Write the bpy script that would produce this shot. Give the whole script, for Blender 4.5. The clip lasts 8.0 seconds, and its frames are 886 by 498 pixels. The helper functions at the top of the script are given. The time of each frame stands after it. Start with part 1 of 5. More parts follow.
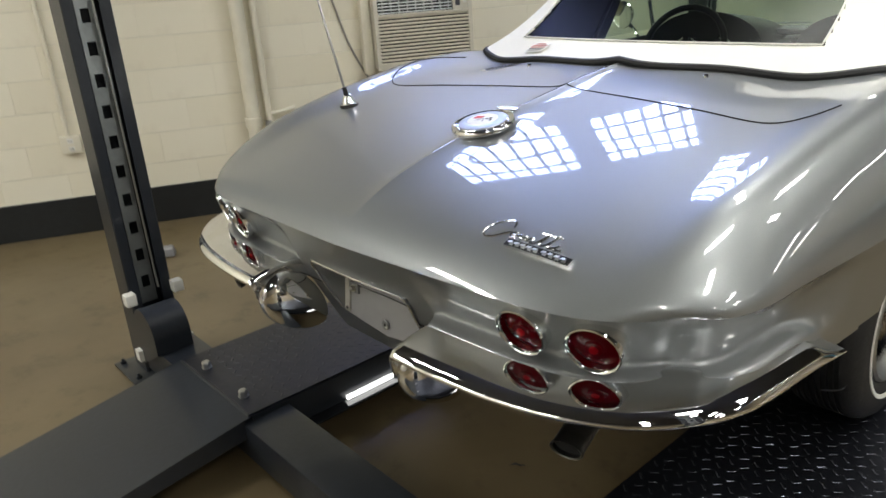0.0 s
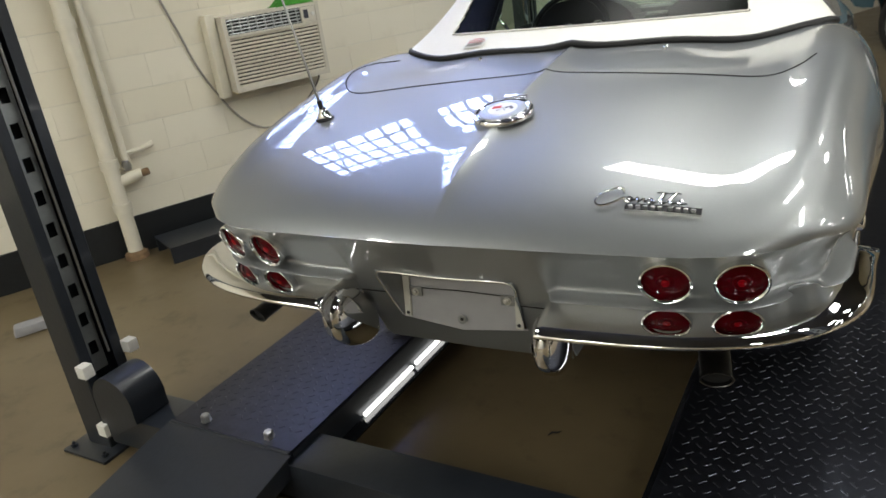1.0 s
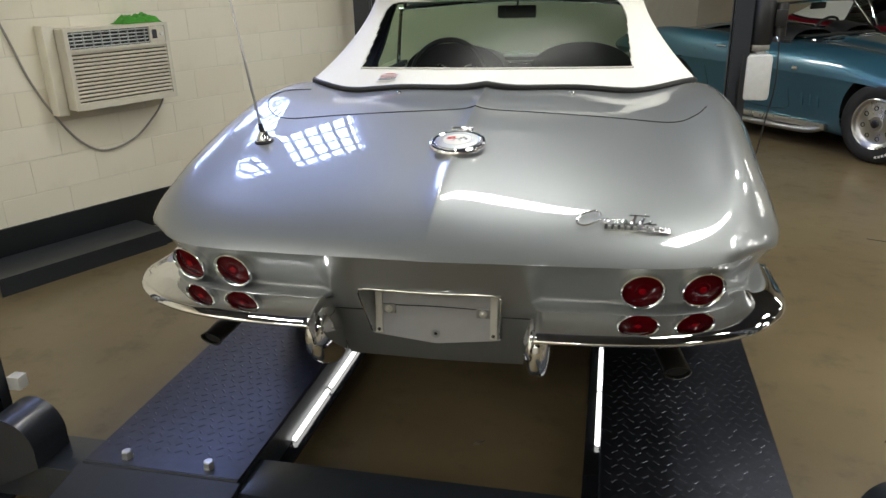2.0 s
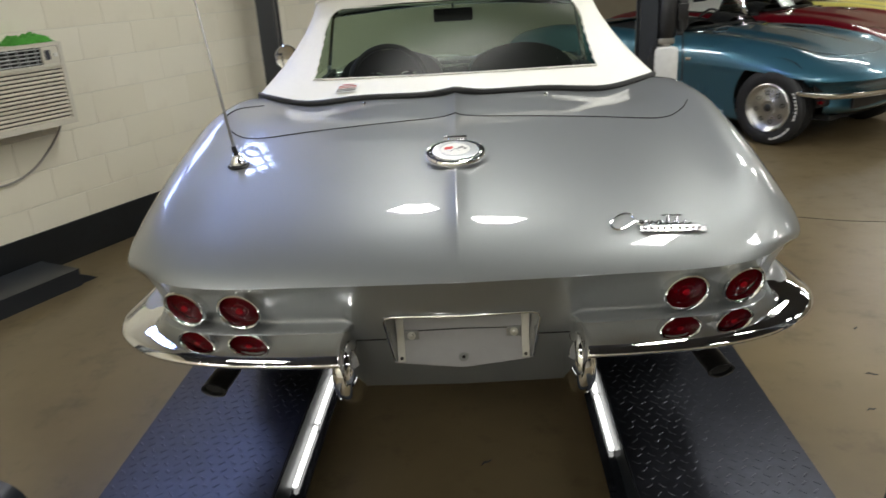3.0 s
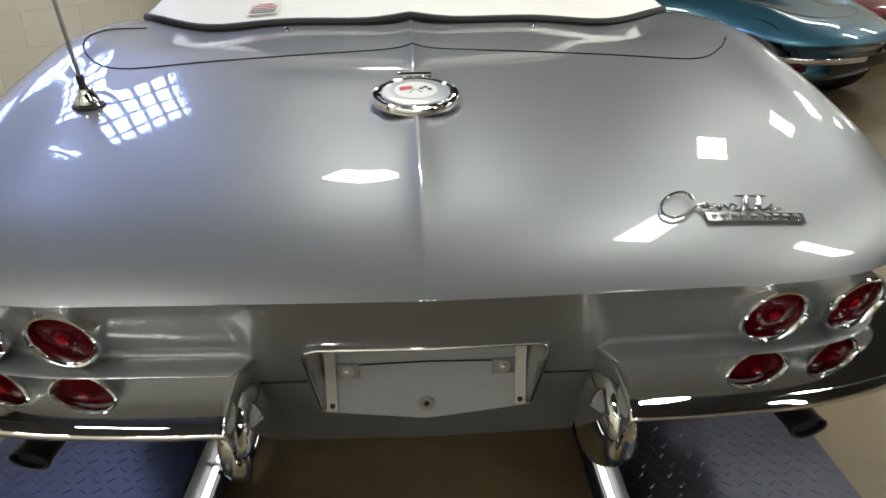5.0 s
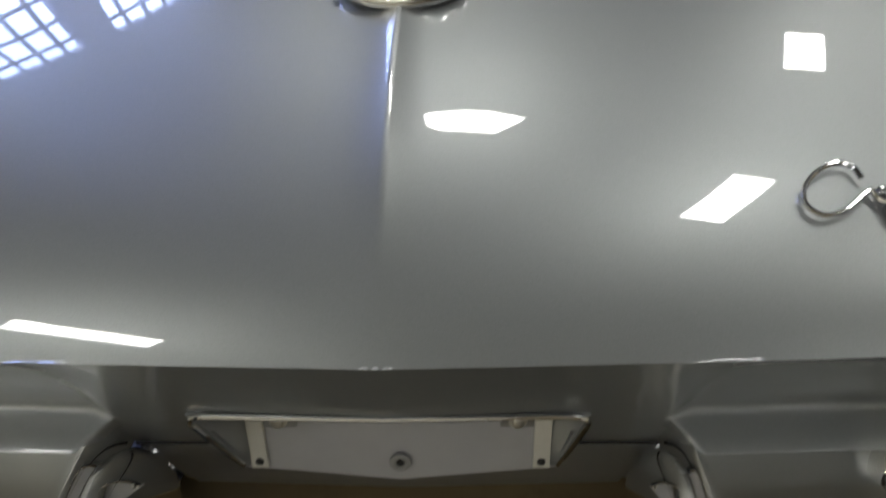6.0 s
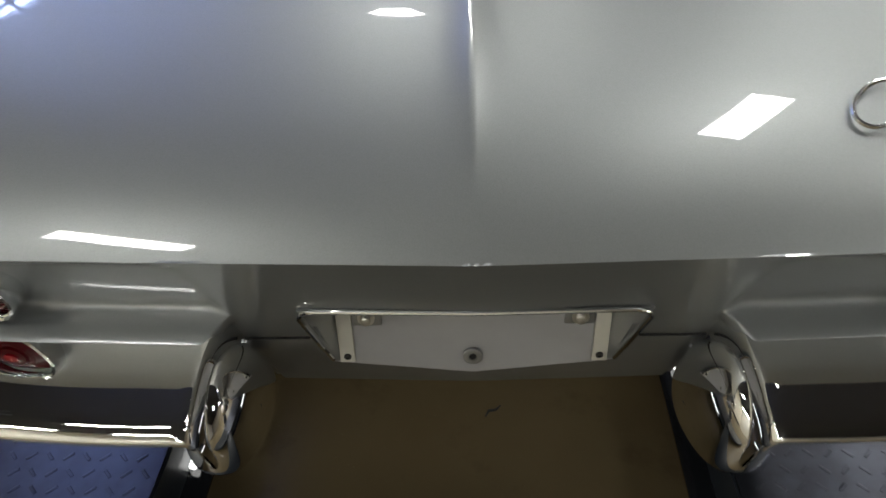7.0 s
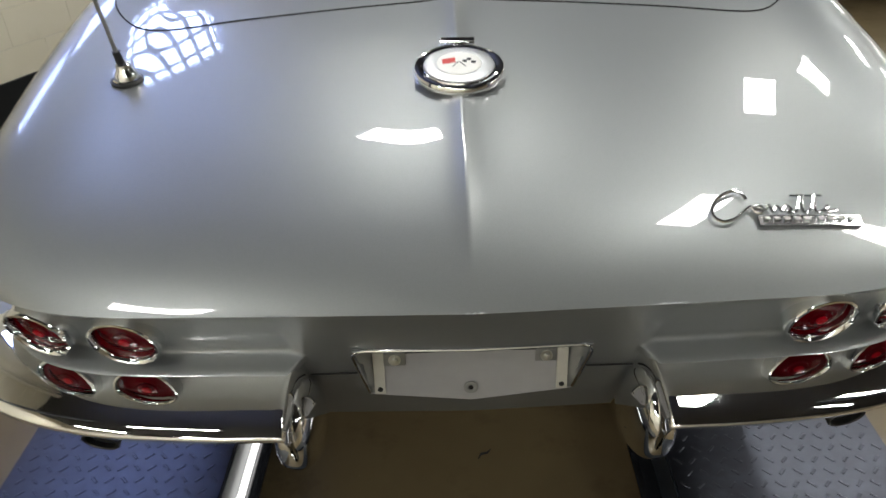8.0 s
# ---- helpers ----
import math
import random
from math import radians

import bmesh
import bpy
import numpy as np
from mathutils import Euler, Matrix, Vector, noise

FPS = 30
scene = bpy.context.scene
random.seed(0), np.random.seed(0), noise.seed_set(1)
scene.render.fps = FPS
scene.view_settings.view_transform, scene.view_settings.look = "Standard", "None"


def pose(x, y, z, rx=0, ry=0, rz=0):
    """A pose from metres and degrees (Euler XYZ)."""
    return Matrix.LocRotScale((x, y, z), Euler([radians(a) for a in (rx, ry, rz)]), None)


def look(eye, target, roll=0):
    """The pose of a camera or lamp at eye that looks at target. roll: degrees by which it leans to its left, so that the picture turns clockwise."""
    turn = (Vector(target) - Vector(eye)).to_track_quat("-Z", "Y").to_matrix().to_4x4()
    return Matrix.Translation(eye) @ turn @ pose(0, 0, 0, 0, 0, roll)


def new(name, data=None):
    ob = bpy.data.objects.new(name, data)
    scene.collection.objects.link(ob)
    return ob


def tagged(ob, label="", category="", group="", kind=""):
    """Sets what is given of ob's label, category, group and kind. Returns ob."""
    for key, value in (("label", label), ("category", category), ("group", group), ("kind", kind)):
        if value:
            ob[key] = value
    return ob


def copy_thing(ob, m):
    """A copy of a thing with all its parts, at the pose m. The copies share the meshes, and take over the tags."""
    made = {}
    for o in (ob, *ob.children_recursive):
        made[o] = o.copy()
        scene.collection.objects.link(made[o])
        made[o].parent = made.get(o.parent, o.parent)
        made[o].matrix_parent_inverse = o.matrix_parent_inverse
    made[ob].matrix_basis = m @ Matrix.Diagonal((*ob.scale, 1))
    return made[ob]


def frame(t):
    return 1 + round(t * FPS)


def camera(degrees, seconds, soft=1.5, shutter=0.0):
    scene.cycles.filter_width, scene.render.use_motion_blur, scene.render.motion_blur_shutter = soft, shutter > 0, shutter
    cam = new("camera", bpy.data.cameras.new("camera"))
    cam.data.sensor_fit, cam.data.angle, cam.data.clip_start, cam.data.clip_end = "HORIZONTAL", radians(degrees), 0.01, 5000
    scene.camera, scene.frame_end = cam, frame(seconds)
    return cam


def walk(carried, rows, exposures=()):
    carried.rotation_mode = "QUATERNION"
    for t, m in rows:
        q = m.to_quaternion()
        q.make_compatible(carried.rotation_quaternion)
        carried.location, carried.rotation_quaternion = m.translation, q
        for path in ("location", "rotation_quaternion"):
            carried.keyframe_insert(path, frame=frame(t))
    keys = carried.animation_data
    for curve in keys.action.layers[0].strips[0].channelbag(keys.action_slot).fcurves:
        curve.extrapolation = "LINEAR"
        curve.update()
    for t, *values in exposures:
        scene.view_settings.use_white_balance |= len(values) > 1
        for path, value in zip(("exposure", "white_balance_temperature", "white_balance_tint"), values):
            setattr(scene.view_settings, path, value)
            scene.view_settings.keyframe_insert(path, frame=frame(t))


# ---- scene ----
cam = camera(62.2, 8.0, shutter=0.3)
PATH = [
    (0, (1.429, -0.986, 1.523), (0.010, 0.226, 0.803), -3.9),
    (0.3, (1.338, -1.191, 1.548), (0.058, 0.162, 0.819), 0.2),
    (0.4, (1.299, -1.227, 1.534), (0.052, 0.173, 0.837), 0.0),
    (0.5, (1.248, -1.260, 1.522), (0.042, 0.187, 0.851), -1.1),
    (0.8, (1.029, -1.374, 1.538), (0.011, 0.168, 0.774), -7.9),
    (1, (0.910, -1.474, 1.561), (-0.069, 0.102, 0.814), -8.2),
    (1.3, (0.779, -1.598, 1.558), (0.105, 0.152, 0.865), -4.9),
    (1.5, (0.693, -1.712, 1.570), (0.177, 0.081, 0.851), -4.4),
    (1.7, (0.600, -1.796, 1.606), (0.128, 0.020, 0.912), -2.3),
    (2.8, (0.163, -1.727, 1.608), (-0.087, 0.119, 0.881), -4.2),
    (3, (0.090, -1.708, 1.610), (-0.028, 0.161, 0.907), -3.4),
    (3.2, (-0.000, -1.696, 1.611), (-0.011, 0.182, 0.921), -2.9),
    (3.5, (-0.095, -1.695, 1.599), (-0.025, 0.185, 0.918), 0.5),
    (3.8, (-0.107, -1.654, 1.575), (-0.085, 0.210, 0.850), 2.0),
    (4, (-0.090, -1.592, 1.559), (-0.052, 0.262, 0.811), 1.1),
    (4.5, (0.006, -1.335, 1.518), (0.081, 0.505, 0.738), 0.3),
    (4.7, (0.008, -1.234, 1.478), (0.083, 0.603, 0.691), -0.5),
    (5.8, (0.096, -0.621, 1.329), (0.060, 1.126, 0.357), 0.5),
    (6, (0.103, -0.567, 1.339), (0.020, 1.096, 0.231), -1.1),
    (6.5, (0.083, -0.570, 1.338), (-0.113, 0.978, 0.087), -2.7),
    (7, (0.024, -0.648, 1.375), (-0.067, 0.897, 0.108), -1.9),
    (7.5, (-0.025, -0.803, 1.429), (0.010, 0.869, 0.331), -0.5),
    (8, (0.003, -0.978, 1.588), (-0.040, 0.705, 0.508), -1.9),
]
walk(cam, [(t, look(eye, target, roll)) for t, eye, target, roll in PATH],
     exposures=[(0.0, 0.06), (1.5, 0.05), (3.0, 0.0), (4.5, 0.0), (6.0, -0.38), (6.5, -0.38), (7.0, -0.14), (7.5, 0.05), (8.0, 0.05)])

# ---- world and light ----
ROOF_Z = 4.15
world = bpy.data.worlds.new("world")
scene.world = world
world.use_nodes = True
wn = world.node_tree.nodes
sky = wn.new("ShaderNodeTexSky")
sky.sky_type = "NISHITA"
sky.sun_disc = False
sky.sun_elevation = radians(38)
sky.sun_rotation = radians(200)
wn["Background"].inputs["Strength"].default_value = 0.12
world.node_tree.links.new(sky.outputs["Color"], wn["Background"].inputs["Color"])


def area_lamp(name, m, sx, sy, watts, colour):
    data = bpy.data.lights.new(name, "AREA")
    data.shape, data.size, data.size_y, data.energy, data.color = "RECTANGLE", sx, sy, watts, colour
    ob = new(name, data)
    ob.matrix_world = m
    return ob


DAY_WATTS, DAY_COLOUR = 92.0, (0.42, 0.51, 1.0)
STRIP_WATTS, STRIP_COLOUR = 42.0, (0.985, 0.99, 0.94)
FIX_Z = 3.60
# strip lights: their rows cross the hall from the window wall; (along the row, across the rows, turn, length)
ROW_AT = Matrix.Translation((-0.05, 2.05, 0)) @ Matrix.Rotation(radians(-32), 4, "Z")
# (-3.0, 3.0) is an added, unseen light that brightens the block wall
# the row near v = -6.4 is added out of view to light the tail
LIGHTS = [(-0.1, 0.08, 0, 1.12), (1.79, -0.20, 96, 0.66), (0.24, -3.7, 0, 0.80), (1.34, 1.875, 108, 0.62), (2.2, 2.4, 90, 0.62), (-3.0, 3.0, 0, 1.22), (3.5, 0, 0, 1.22), (1.6, -6.4, 0, 1.22), (3.5, -6.4, 0, 1.22), (-0.4, -6.4, 0, 1.22), (5.3, 1.85, 0, 1.22),
          (5.3, -1.85, 0, 1.22), (7.1, 3.7, 0, 1.22), (8.9, 1.85, 0, 1.22), (10.7, 3.7, 0, 1.22), (8.9, 5.6, 0, 1.22), (3.5, 7.4, 0, 1.22), (7.1, 7.4, 0, 1.22), (5.3, -6.6, 0, 1.22),
          (3.5, 11.0, 0, 1.22), (1.7, 9.2, 0, 1.22)]

# ---- materials ----
def material(name):
    m = bpy.data.materials.new(name)
    m.use_nodes = True
    return m, m.node_tree.nodes, m.node_tree.links, m.node_tree.nodes["Principled BSDF"]


def mixed(nodes, links, a, b, fac):
    mix = nodes.new("ShaderNodeMix")
    mix.data_type = "RGBA"
    mix.inputs[6].default_value = (*a, 1)
    mix.inputs[7].default_value = (*b, 1)
    links.new(fac, mix.inputs[0])
    return mix.outputs[2]


def noise_at(nodes, links, scale, detail=4.0, rough=0.6, stretch=None):
    coord = nodes.new("ShaderNodeTexCoord")
    tex = nodes.new("ShaderNodeTexNoise")
    tex.inputs["Scale"].default_value = scale
    tex.inputs["Detail"].default_value = detail
    tex.inputs["Roughness"].default_value = rough
    if stretch:
        mp = nodes.new("ShaderNodeMapping")
        mp.inputs["Scale"].default_value = stretch
        links.new(coord.outputs["Object"], mp.inputs["Vector"])
        links.new(mp.outputs["Vector"], tex.inputs["Vector"])
    else:
        links.new(coord.outputs["Object"], tex.inputs["Vector"])
    return tex.outputs["Fac"]


def ramp(nodes, links, fac, lo, hi):
    r = nodes.new("ShaderNodeMapRange")
    r.inputs["From Min"].default_value, r.inputs["From Max"].default_value = lo, hi
    links.new(fac, r.inputs["Value"])
    return r.outputs["Result"]


def bumped(nodes, links, bsdf, height, strength, distance):
    b = nodes.new("ShaderNodeBump")
    b.inputs["Strength"].default_value, b.inputs["Distance"].default_value = strength, distance
    links.new(height, b.inputs["Height"])
    links.new(b.outputs["Normal"], bsdf.inputs["Normal"])


def plain(name, colour, rough=0.5, metal=0.0, vary=0.12, scale=30.0, bump=0.0, coat=0.0, rvary=0.1):
    """A surface with two scales of slight variation."""
    m, nodes, links, bsdf = material(name)
    n1 = noise_at(nodes, links, scale)
    n2 = noise_at(nodes, links, scale * 0.12, 3.0)
    add = nodes.new("ShaderNodeMath")
    add.operation = "MULTIPLY"
    links.new(ramp(nodes, links, n1, 0.25, 0.75), add.inputs[0])
    links.new(ramp(nodes, links, n2, 0.2, 0.8), add.inputs[1])
    dark = tuple(c * (1 - vary) for c in colour)
    light = tuple(min(1, c * (1 + vary)) for c in colour)
    links.new(mixed(nodes, links, dark, light, add.outputs[0]), bsdf.inputs["Base Color"])
    rr = nodes.new("ShaderNodeMapRange")
    rr.inputs["To Min"].default_value, rr.inputs["To Max"].default_value = rough * (1 - rvary), min(1, rough * (1 + rvary))
    links.new(n2, rr.inputs["Value"])
    links.new(rr.outputs["Result"], bsdf.inputs["Roughness"])
    bsdf.inputs["Metallic"].default_value = metal
    bsdf.inputs["Coat Weight"].default_value = coat
    bsdf.inputs["Coat Roughness"].default_value = 0.03
    if bump:
        bumped(nodes, links, bsdf, n1, bump, 0.01)
    return m


def car_paint(name, colour, metal, rough=0.36, ior=1.38):
    """Metallic base with fine flake under clear lacquer."""
    m, nodes, links, bsdf = material(name)
    flake = noise_at(nodes, links, 900.0, 1.0)
    cloud = noise_at(nodes, links, 3.0, 3.0)
    c1 = mixed(nodes, links, tuple(c * 0.93 for c in colour), tuple(min(1, c * 1.06) for c in colour), ramp(nodes, links, flake, 0.3, 0.7))
    links.new(c1, bsdf.inputs["Base Color"])
    rr = nodes.new("ShaderNodeMapRange")
    rr.inputs["To Min"].default_value, rr.inputs["To Max"].default_value = rough * 0.94, rough * 1.06
    links.new(cloud, rr.inputs["Value"])
    links.new(rr.outputs["Result"], bsdf.inputs["Roughness"])
    bsdf.inputs["Metallic"].default_value = metal
    bsdf.inputs["Coat Weight"].default_value = 1.0 if ior > 1.5 else 0.75
    bsdf.inputs["Coat Roughness"].default_value = 0.012
    bsdf.inputs["Coat IOR"].default_value = ior
    bsdf.inputs["Specular IOR Level"].default_value = 0.5 if ior > 1.5 else 0.2
    return m


def see_through(name, colour, gloss, gloss_rough=0.03):
    """A thin clear pane: tinted, with a weak mirror on it."""
    m, nodes, links, bsdf = material(name)
    nodes.remove(bsdf)
    tr, gl, mix = nodes.new("ShaderNodeBsdfTransparent"), nodes.new("ShaderNodeBsdfGlossy"), nodes.new("ShaderNodeMixShader")
    tr.inputs["Color"].default_value = (*colour, 1)
    gl.inputs["Roughness"].default_value = gloss_rough
    mix.inputs["Fac"].default_value = gloss
    links.new(tr.outputs[0], mix.inputs[1])
    links.new(gl.outputs[0], mix.inputs[2])
    links.new(mix.outputs[0], nodes["Material Output"].inputs["Surface"])
    return m


def glowing(name, colour, strength):
    m, nodes, links, bsdf = material(name)
    bsdf.inputs["Base Color"].default_value = (0.8, 0.8, 0.8, 1)
    bsdf.inputs["Emission Color"].default_value = (*colour, 1)
    bsdf.inputs["Emission Strength"].default_value = strength
    return m


def floor_material():
    m, nodes, links, bsdf = material("worn_floor_coating")
    big = noise_at(nodes, links, 0.7, 5.0, 0.62)
    mid = noise_at(nodes, links, 5.0, 6.0, 0.7)
    fine = noise_at(nodes, links, 160.0, 3.0)
    c = nodes.new("ShaderNodeMix")
    c.data_type = "RGBA"
    links.new(mixed(nodes, links, (0.118, 0.086, 0.045), (0.188, 0.145, 0.080), ramp(nodes, links, big, 0.3, 0.7)), c.inputs[6])
    c.inputs[7].default_value = (0.060, 0.043, 0.024, 1)
    links.new(ramp(nodes, links, mid, 0.54, 0.86), c.inputs[0])
    c2 = nodes.new("ShaderNodeMix")
    c2.data_type = "RGBA"
    links.new(c.outputs[2], c2.inputs[6])
    c2.inputs[7].default_value = (0.31, 0.26, 0.18, 1)
    sp = ramp(nodes, links, fine, 0.66, 0.9)
    links.new(sp, c2.inputs[0])
    links.new(c2.outputs[2], bsdf.inputs["Base Color"])
    rr = nodes.new("ShaderNodeMapRange")
    rr.inputs["To Min"].default_value, rr.inputs["To Max"].default_value = 0.22, 0.44
    links.new(mid, rr.inputs["Value"])
    links.new(rr.outputs["Result"], bsdf.inputs["Roughness"])
    bumped(nodes, links, bsdf, mid, 0.08, 0.01)
    return m


def block_material():
    m, nodes, links, bsdf = material("painted_block")
    grain = noise_at(nodes, links, 70.0, 5.0, 0.7)
    stain = noise_at(nodes, links, 1.3, 5.0, 0.65)
    rnd = nodes.new("ShaderNodeObjectInfo")
    c = nodes.new("ShaderNodeMix")
    c.data_type = "RGBA"
    links.new(mixed(nodes, links, (0.765, 0.715, 0.58), (0.80, 0.755, 0.63), rnd.outputs["Random"]), c.inputs[6])
    c.inputs[7].default_value = (0.60, 0.54, 0.42, 1)
    links.new(ramp(nodes, links, stain, 0.56, 0.85), c.inputs[0])
    links.new(c.outputs[2], bsdf.inputs["Base Color"])
    bsdf.inputs["Roughness"].default_value = 0.55
    bumped(nodes, links, bsdf, grain, 0.35, 0.004)
    return m


SILVER = car_paint("silver_lacquer", (0.257, 0.267, 0.273), 0.6, 0.42, 1.6)
BLUE = car_paint("teal_blue_lacquer", (0.045, 0.15, 0.215), 0.55, 0.36, 1.55)
MAROON = car_paint("maroon_lacquer", (0.15, 0.002, 0.010), 0.0, 0.30, 1.5)
YELLOW = car_paint("pale_yellow_lacquer", (0.70, 0.63, 0.16), 0.0, 0.36, 1.55)
CHROME = plain("chrome", (0.86, 0.87, 0.88), 0.035, 1.0, 0.02, 8)
ALLOY = plain("brushed_alloy", (0.62, 0.62, 0.61), 0.28, 1.0, 0.1, 60)
STEEL_DULL = plain("dull_steel", (0.42, 0.42, 0.41), 0.42, 1.0, 0.2, 40)
SOOTY = plain("sooty_steel", (0.09, 0.09, 0.088), 0.36, 1.0, 0.3, 40)
RUBBER = plain("tyre_rubber", (0.015, 0.015, 0.016), 0.62, 0.0, 0.25, 80, 0.2)
SEAL = plain("black_rubber_seal", (0.012, 0.012, 0.012), 0.6)
WHITE_RUBBER = plain("white_rubber", (0.75, 0.74, 0.70), 0.6)
VINYL_WHITE = plain("white_vinyl_cloth", (0.80, 0.785, 0.72), 0.62, 0.0, 0.04, 400, 0.15)
VINYL_BLACK = plain("black_vinyl", (0.010, 0.011, 0.012), 0.50, 0.0, 0.2, 200, 0.2)
DASH_GREY = plain("dark_dashboard_vinyl", (0.018, 0.02, 0.02), 0.5, 0.0, 0.15, 150, 0.1)
PLASTIC_TINT = see_through("greenish_clear_vinyl", (0.48, 0.61, 0.48), 0.014, 0.30)
GLASS = see_through("clear_glass", (0.90, 0.93, 0.92), 0.07)
LIFT_PAINT = plain("charcoal_powder_coat", (0.019, 0.023, 0.030), 0.38, 0.0, 0.2, 60, 0.06, 0.15)
LIFT_PLATE = plain("worn_charcoal_tread_plate", (0.064, 0.068, 0.086), 0.33, 0.92, 0.3, 25, 0.05, 0.0, 0.2)
GLOSS_BLACK = plain("gloss_black_paint", (0.012, 0.013, 0.016), 0.14, 0.0, 0.2, 40, 0.02, 1.0)
LADDER_STEEL = plain("galvanised_strip", (0.34, 0.36, 0.36), 0.4, 0.8, 0.25, 20)
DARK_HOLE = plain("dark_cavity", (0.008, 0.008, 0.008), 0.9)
WHITE_PLASTIC = plain("white_plastic", (0.78, 0.77, 0.72), 0.45)
GREY_TANK = plain("translucent_grey_plastic", (0.62, 0.62, 0.60), 0.4)
ACRYL = plain("ivory_appliance_plastic", (0.66, 0.62, 0.52), 0.45, 0.0, 0.1, 15)
PIPE_PAINT = plain("cream_pipe_paint", (0.74, 0.70, 0.58), 0.4, 0.0, 0.08, 12, 0.05)
RUSTY = plain("rusty_pipe_fitting", (0.28, 0.18, 0.10), 0.7, 0.3, 0.4, 40, 0.3)
BASE_BLACK = plain("black_base_paint", (0.012, 0.014, 0.016), 0.45, 0.0, 0.3, 20, 0.08)
CORD = plain("grey_power_cord", (0.30, 0.28, 0.25), 0.6)
BLACK_METAL = plain("black_enamel", (0.012, 0.012, 0.013), 0.35)
GREEN_CLOTH = plain("green_cloth", (0.06, 0.30, 0.03), 0.85, 0.0, 0.3, 60, 0.3)
CEIL_PAINT = plain("ceiling_paint", (0.040, 0.040, 0.042), 0.7, 0.0, 0.1, 3)
WALL_PAINT = plain("cream_wall_paint", (0.74, 0.70, 0.59), 0.6, 0.0, 0.08, 6, 0.1)
WALL_TAN = plain("tan_wall_paint", (0.40, 0.345, 0.245), 0.6, 0.0, 0.1, 4, 0.1)
DOOR_DARK = plain("dark_brown_door_paint", (0.02, 0.018, 0.016), 0.5)
WIN_FRAME = plain("dark_window_steel", (0.035, 0.035, 0.05), 0.5)
SHEET_GREY = plain("grey_dust_cover", (0.36, 0.35, 0.32), 0.8, 0.0, 0.12, 8, 0.3)
RED_INK = plain("red_ink", (0.60, 0.05, 0.04), 0.6)
BLACK_INK = plain("black_ink", (0.02, 0.02, 0.02), 0.6)
PAPER = plain("white_paper", (0.80, 0.80, 0.78), 0.7)
YELLOW_PAPER = plain("yellow_paper", (0.80, 0.70, 0.05), 0.7)
BLOCK = block_material()
FLOOR = floor_material()
# bright strip that stands in for ceiling lights mirrored in the lift's rail
GLINT_FACE = plain("bright_glint_strip", (0.75, 0.76, 0.76), 0.22, 1.0, 0.1, 60)
PLATE_GREY = plain("pale_grey_panel_paint", (0.31, 0.31, 0.32), 0.42, 0.0, 0.08, 30)
BADGE = plain("polished_badge_metal", (0.66, 0.66, 0.66), 0.16, 1.0, 0.05, 60)
SATIN = plain("satin_grey_metal", (0.42, 0.43, 0.44), 0.38, 0.85, 0.06, 40)
BRACKET = plain("aged_pale_plastic", (0.50, 0.49, 0.44), 0.5)
BOLT_STEEL = plain("zinc_bolt", (0.55, 0.55, 0.52), 0.35, 1.0, 0.15, 80)


def lens_material(name, colour):
    m, nodes, links, bsdf = material(name)
    bsdf.inputs["Base Color"].default_value = (*colour, 1)
    n = noise_at(nodes, links, 90, 2)
    bumped(nodes, links, bsdf, n, 0.10, 0.004)
    bsdf.inputs["Roughness"].default_value = 0.09
    bsdf.inputs["Coat Weight"].default_value = 0.0
    bsdf.inputs["Specular IOR Level"].default_value = 0.09
    bsdf.inputs["Coat Roughness"].default_value = 0.02
    return m


# lens red darkened for shade and dark reflections; the core is its lit copy
LENS = lens_material("red_lamp_lens", (0.062, 0.0004, 0.0022))
LENS_CORE = lens_material("red_lamp_core", (0.22, 0.002, 0.006))
TUBE = glowing("fluorescent_tube", (1.0, 0.97, 0.88), 12.0)
# emission painted in for a reflection on the rail; no lamp sits there
GLINT_GLOW = glowing("rail_glint_glow", (1.0, 1.0, 0.97), 2.6)

# ---- mesh tools ----
def finish(bm, name, mat, smooth=True, sharp=40):
    bmesh.ops.recalc_face_normals(bm, faces=bm.faces)
    me = bpy.data.meshes.new(name)
    for f in bm.faces:
        f.smooth = smooth
    if smooth:
        for e in bm.edges:
            if len(e.link_faces) == 2 and e.calc_face_angle(0) > radians(sharp):
                e.smooth = False
    bm.to_mesh(me)
    bm.free()
    me.materials.append(mat)
    return me


def part(name, bm, mat, parent=None, label="", smooth=True, sharp=40, place=None):
    ob = new(name, finish(bm, name, mat, smooth, sharp))
    if parent:
        ob.parent = parent
    if place is not None:
        ob.matrix_basis = place
    if label:
        ob["label"] = label
    return ob


def thing(name, m=None):
    ob = new(name)
    ob.empty_display_size = 0.1
    if m is not None:
        ob.matrix_basis = m
    return ob


def box(bm, x0, x1, y0, y1, z0, z1, m=None, bevel=0.0):
    r = bmesh.ops.create_cube(bm, size=1)
    t = Matrix.Translation(((x0 + x1) / 2, (y0 + y1) / 2, (z0 + z1) / 2)) @ Matrix.Diagonal((x1 - x0, y1 - y0, z1 - z0, 1))
    bmesh.ops.transform(bm, matrix=(m @ t) if m else t, verts=r["verts"])
    if bevel:
        edges = list({e for v in r["verts"] for e in v.link_edges})
        bmesh.ops.bevel(bm, geom=edges, offset=bevel, segments=2, affect="EDGES", profile=0.6)
    return bm


def a_box(x0, x1, y0, y1, z0, z1, m=None, bevel=0.0):
    return box(bmesh.new(), x0, x1, y0, y1, z0, z1, m, bevel)


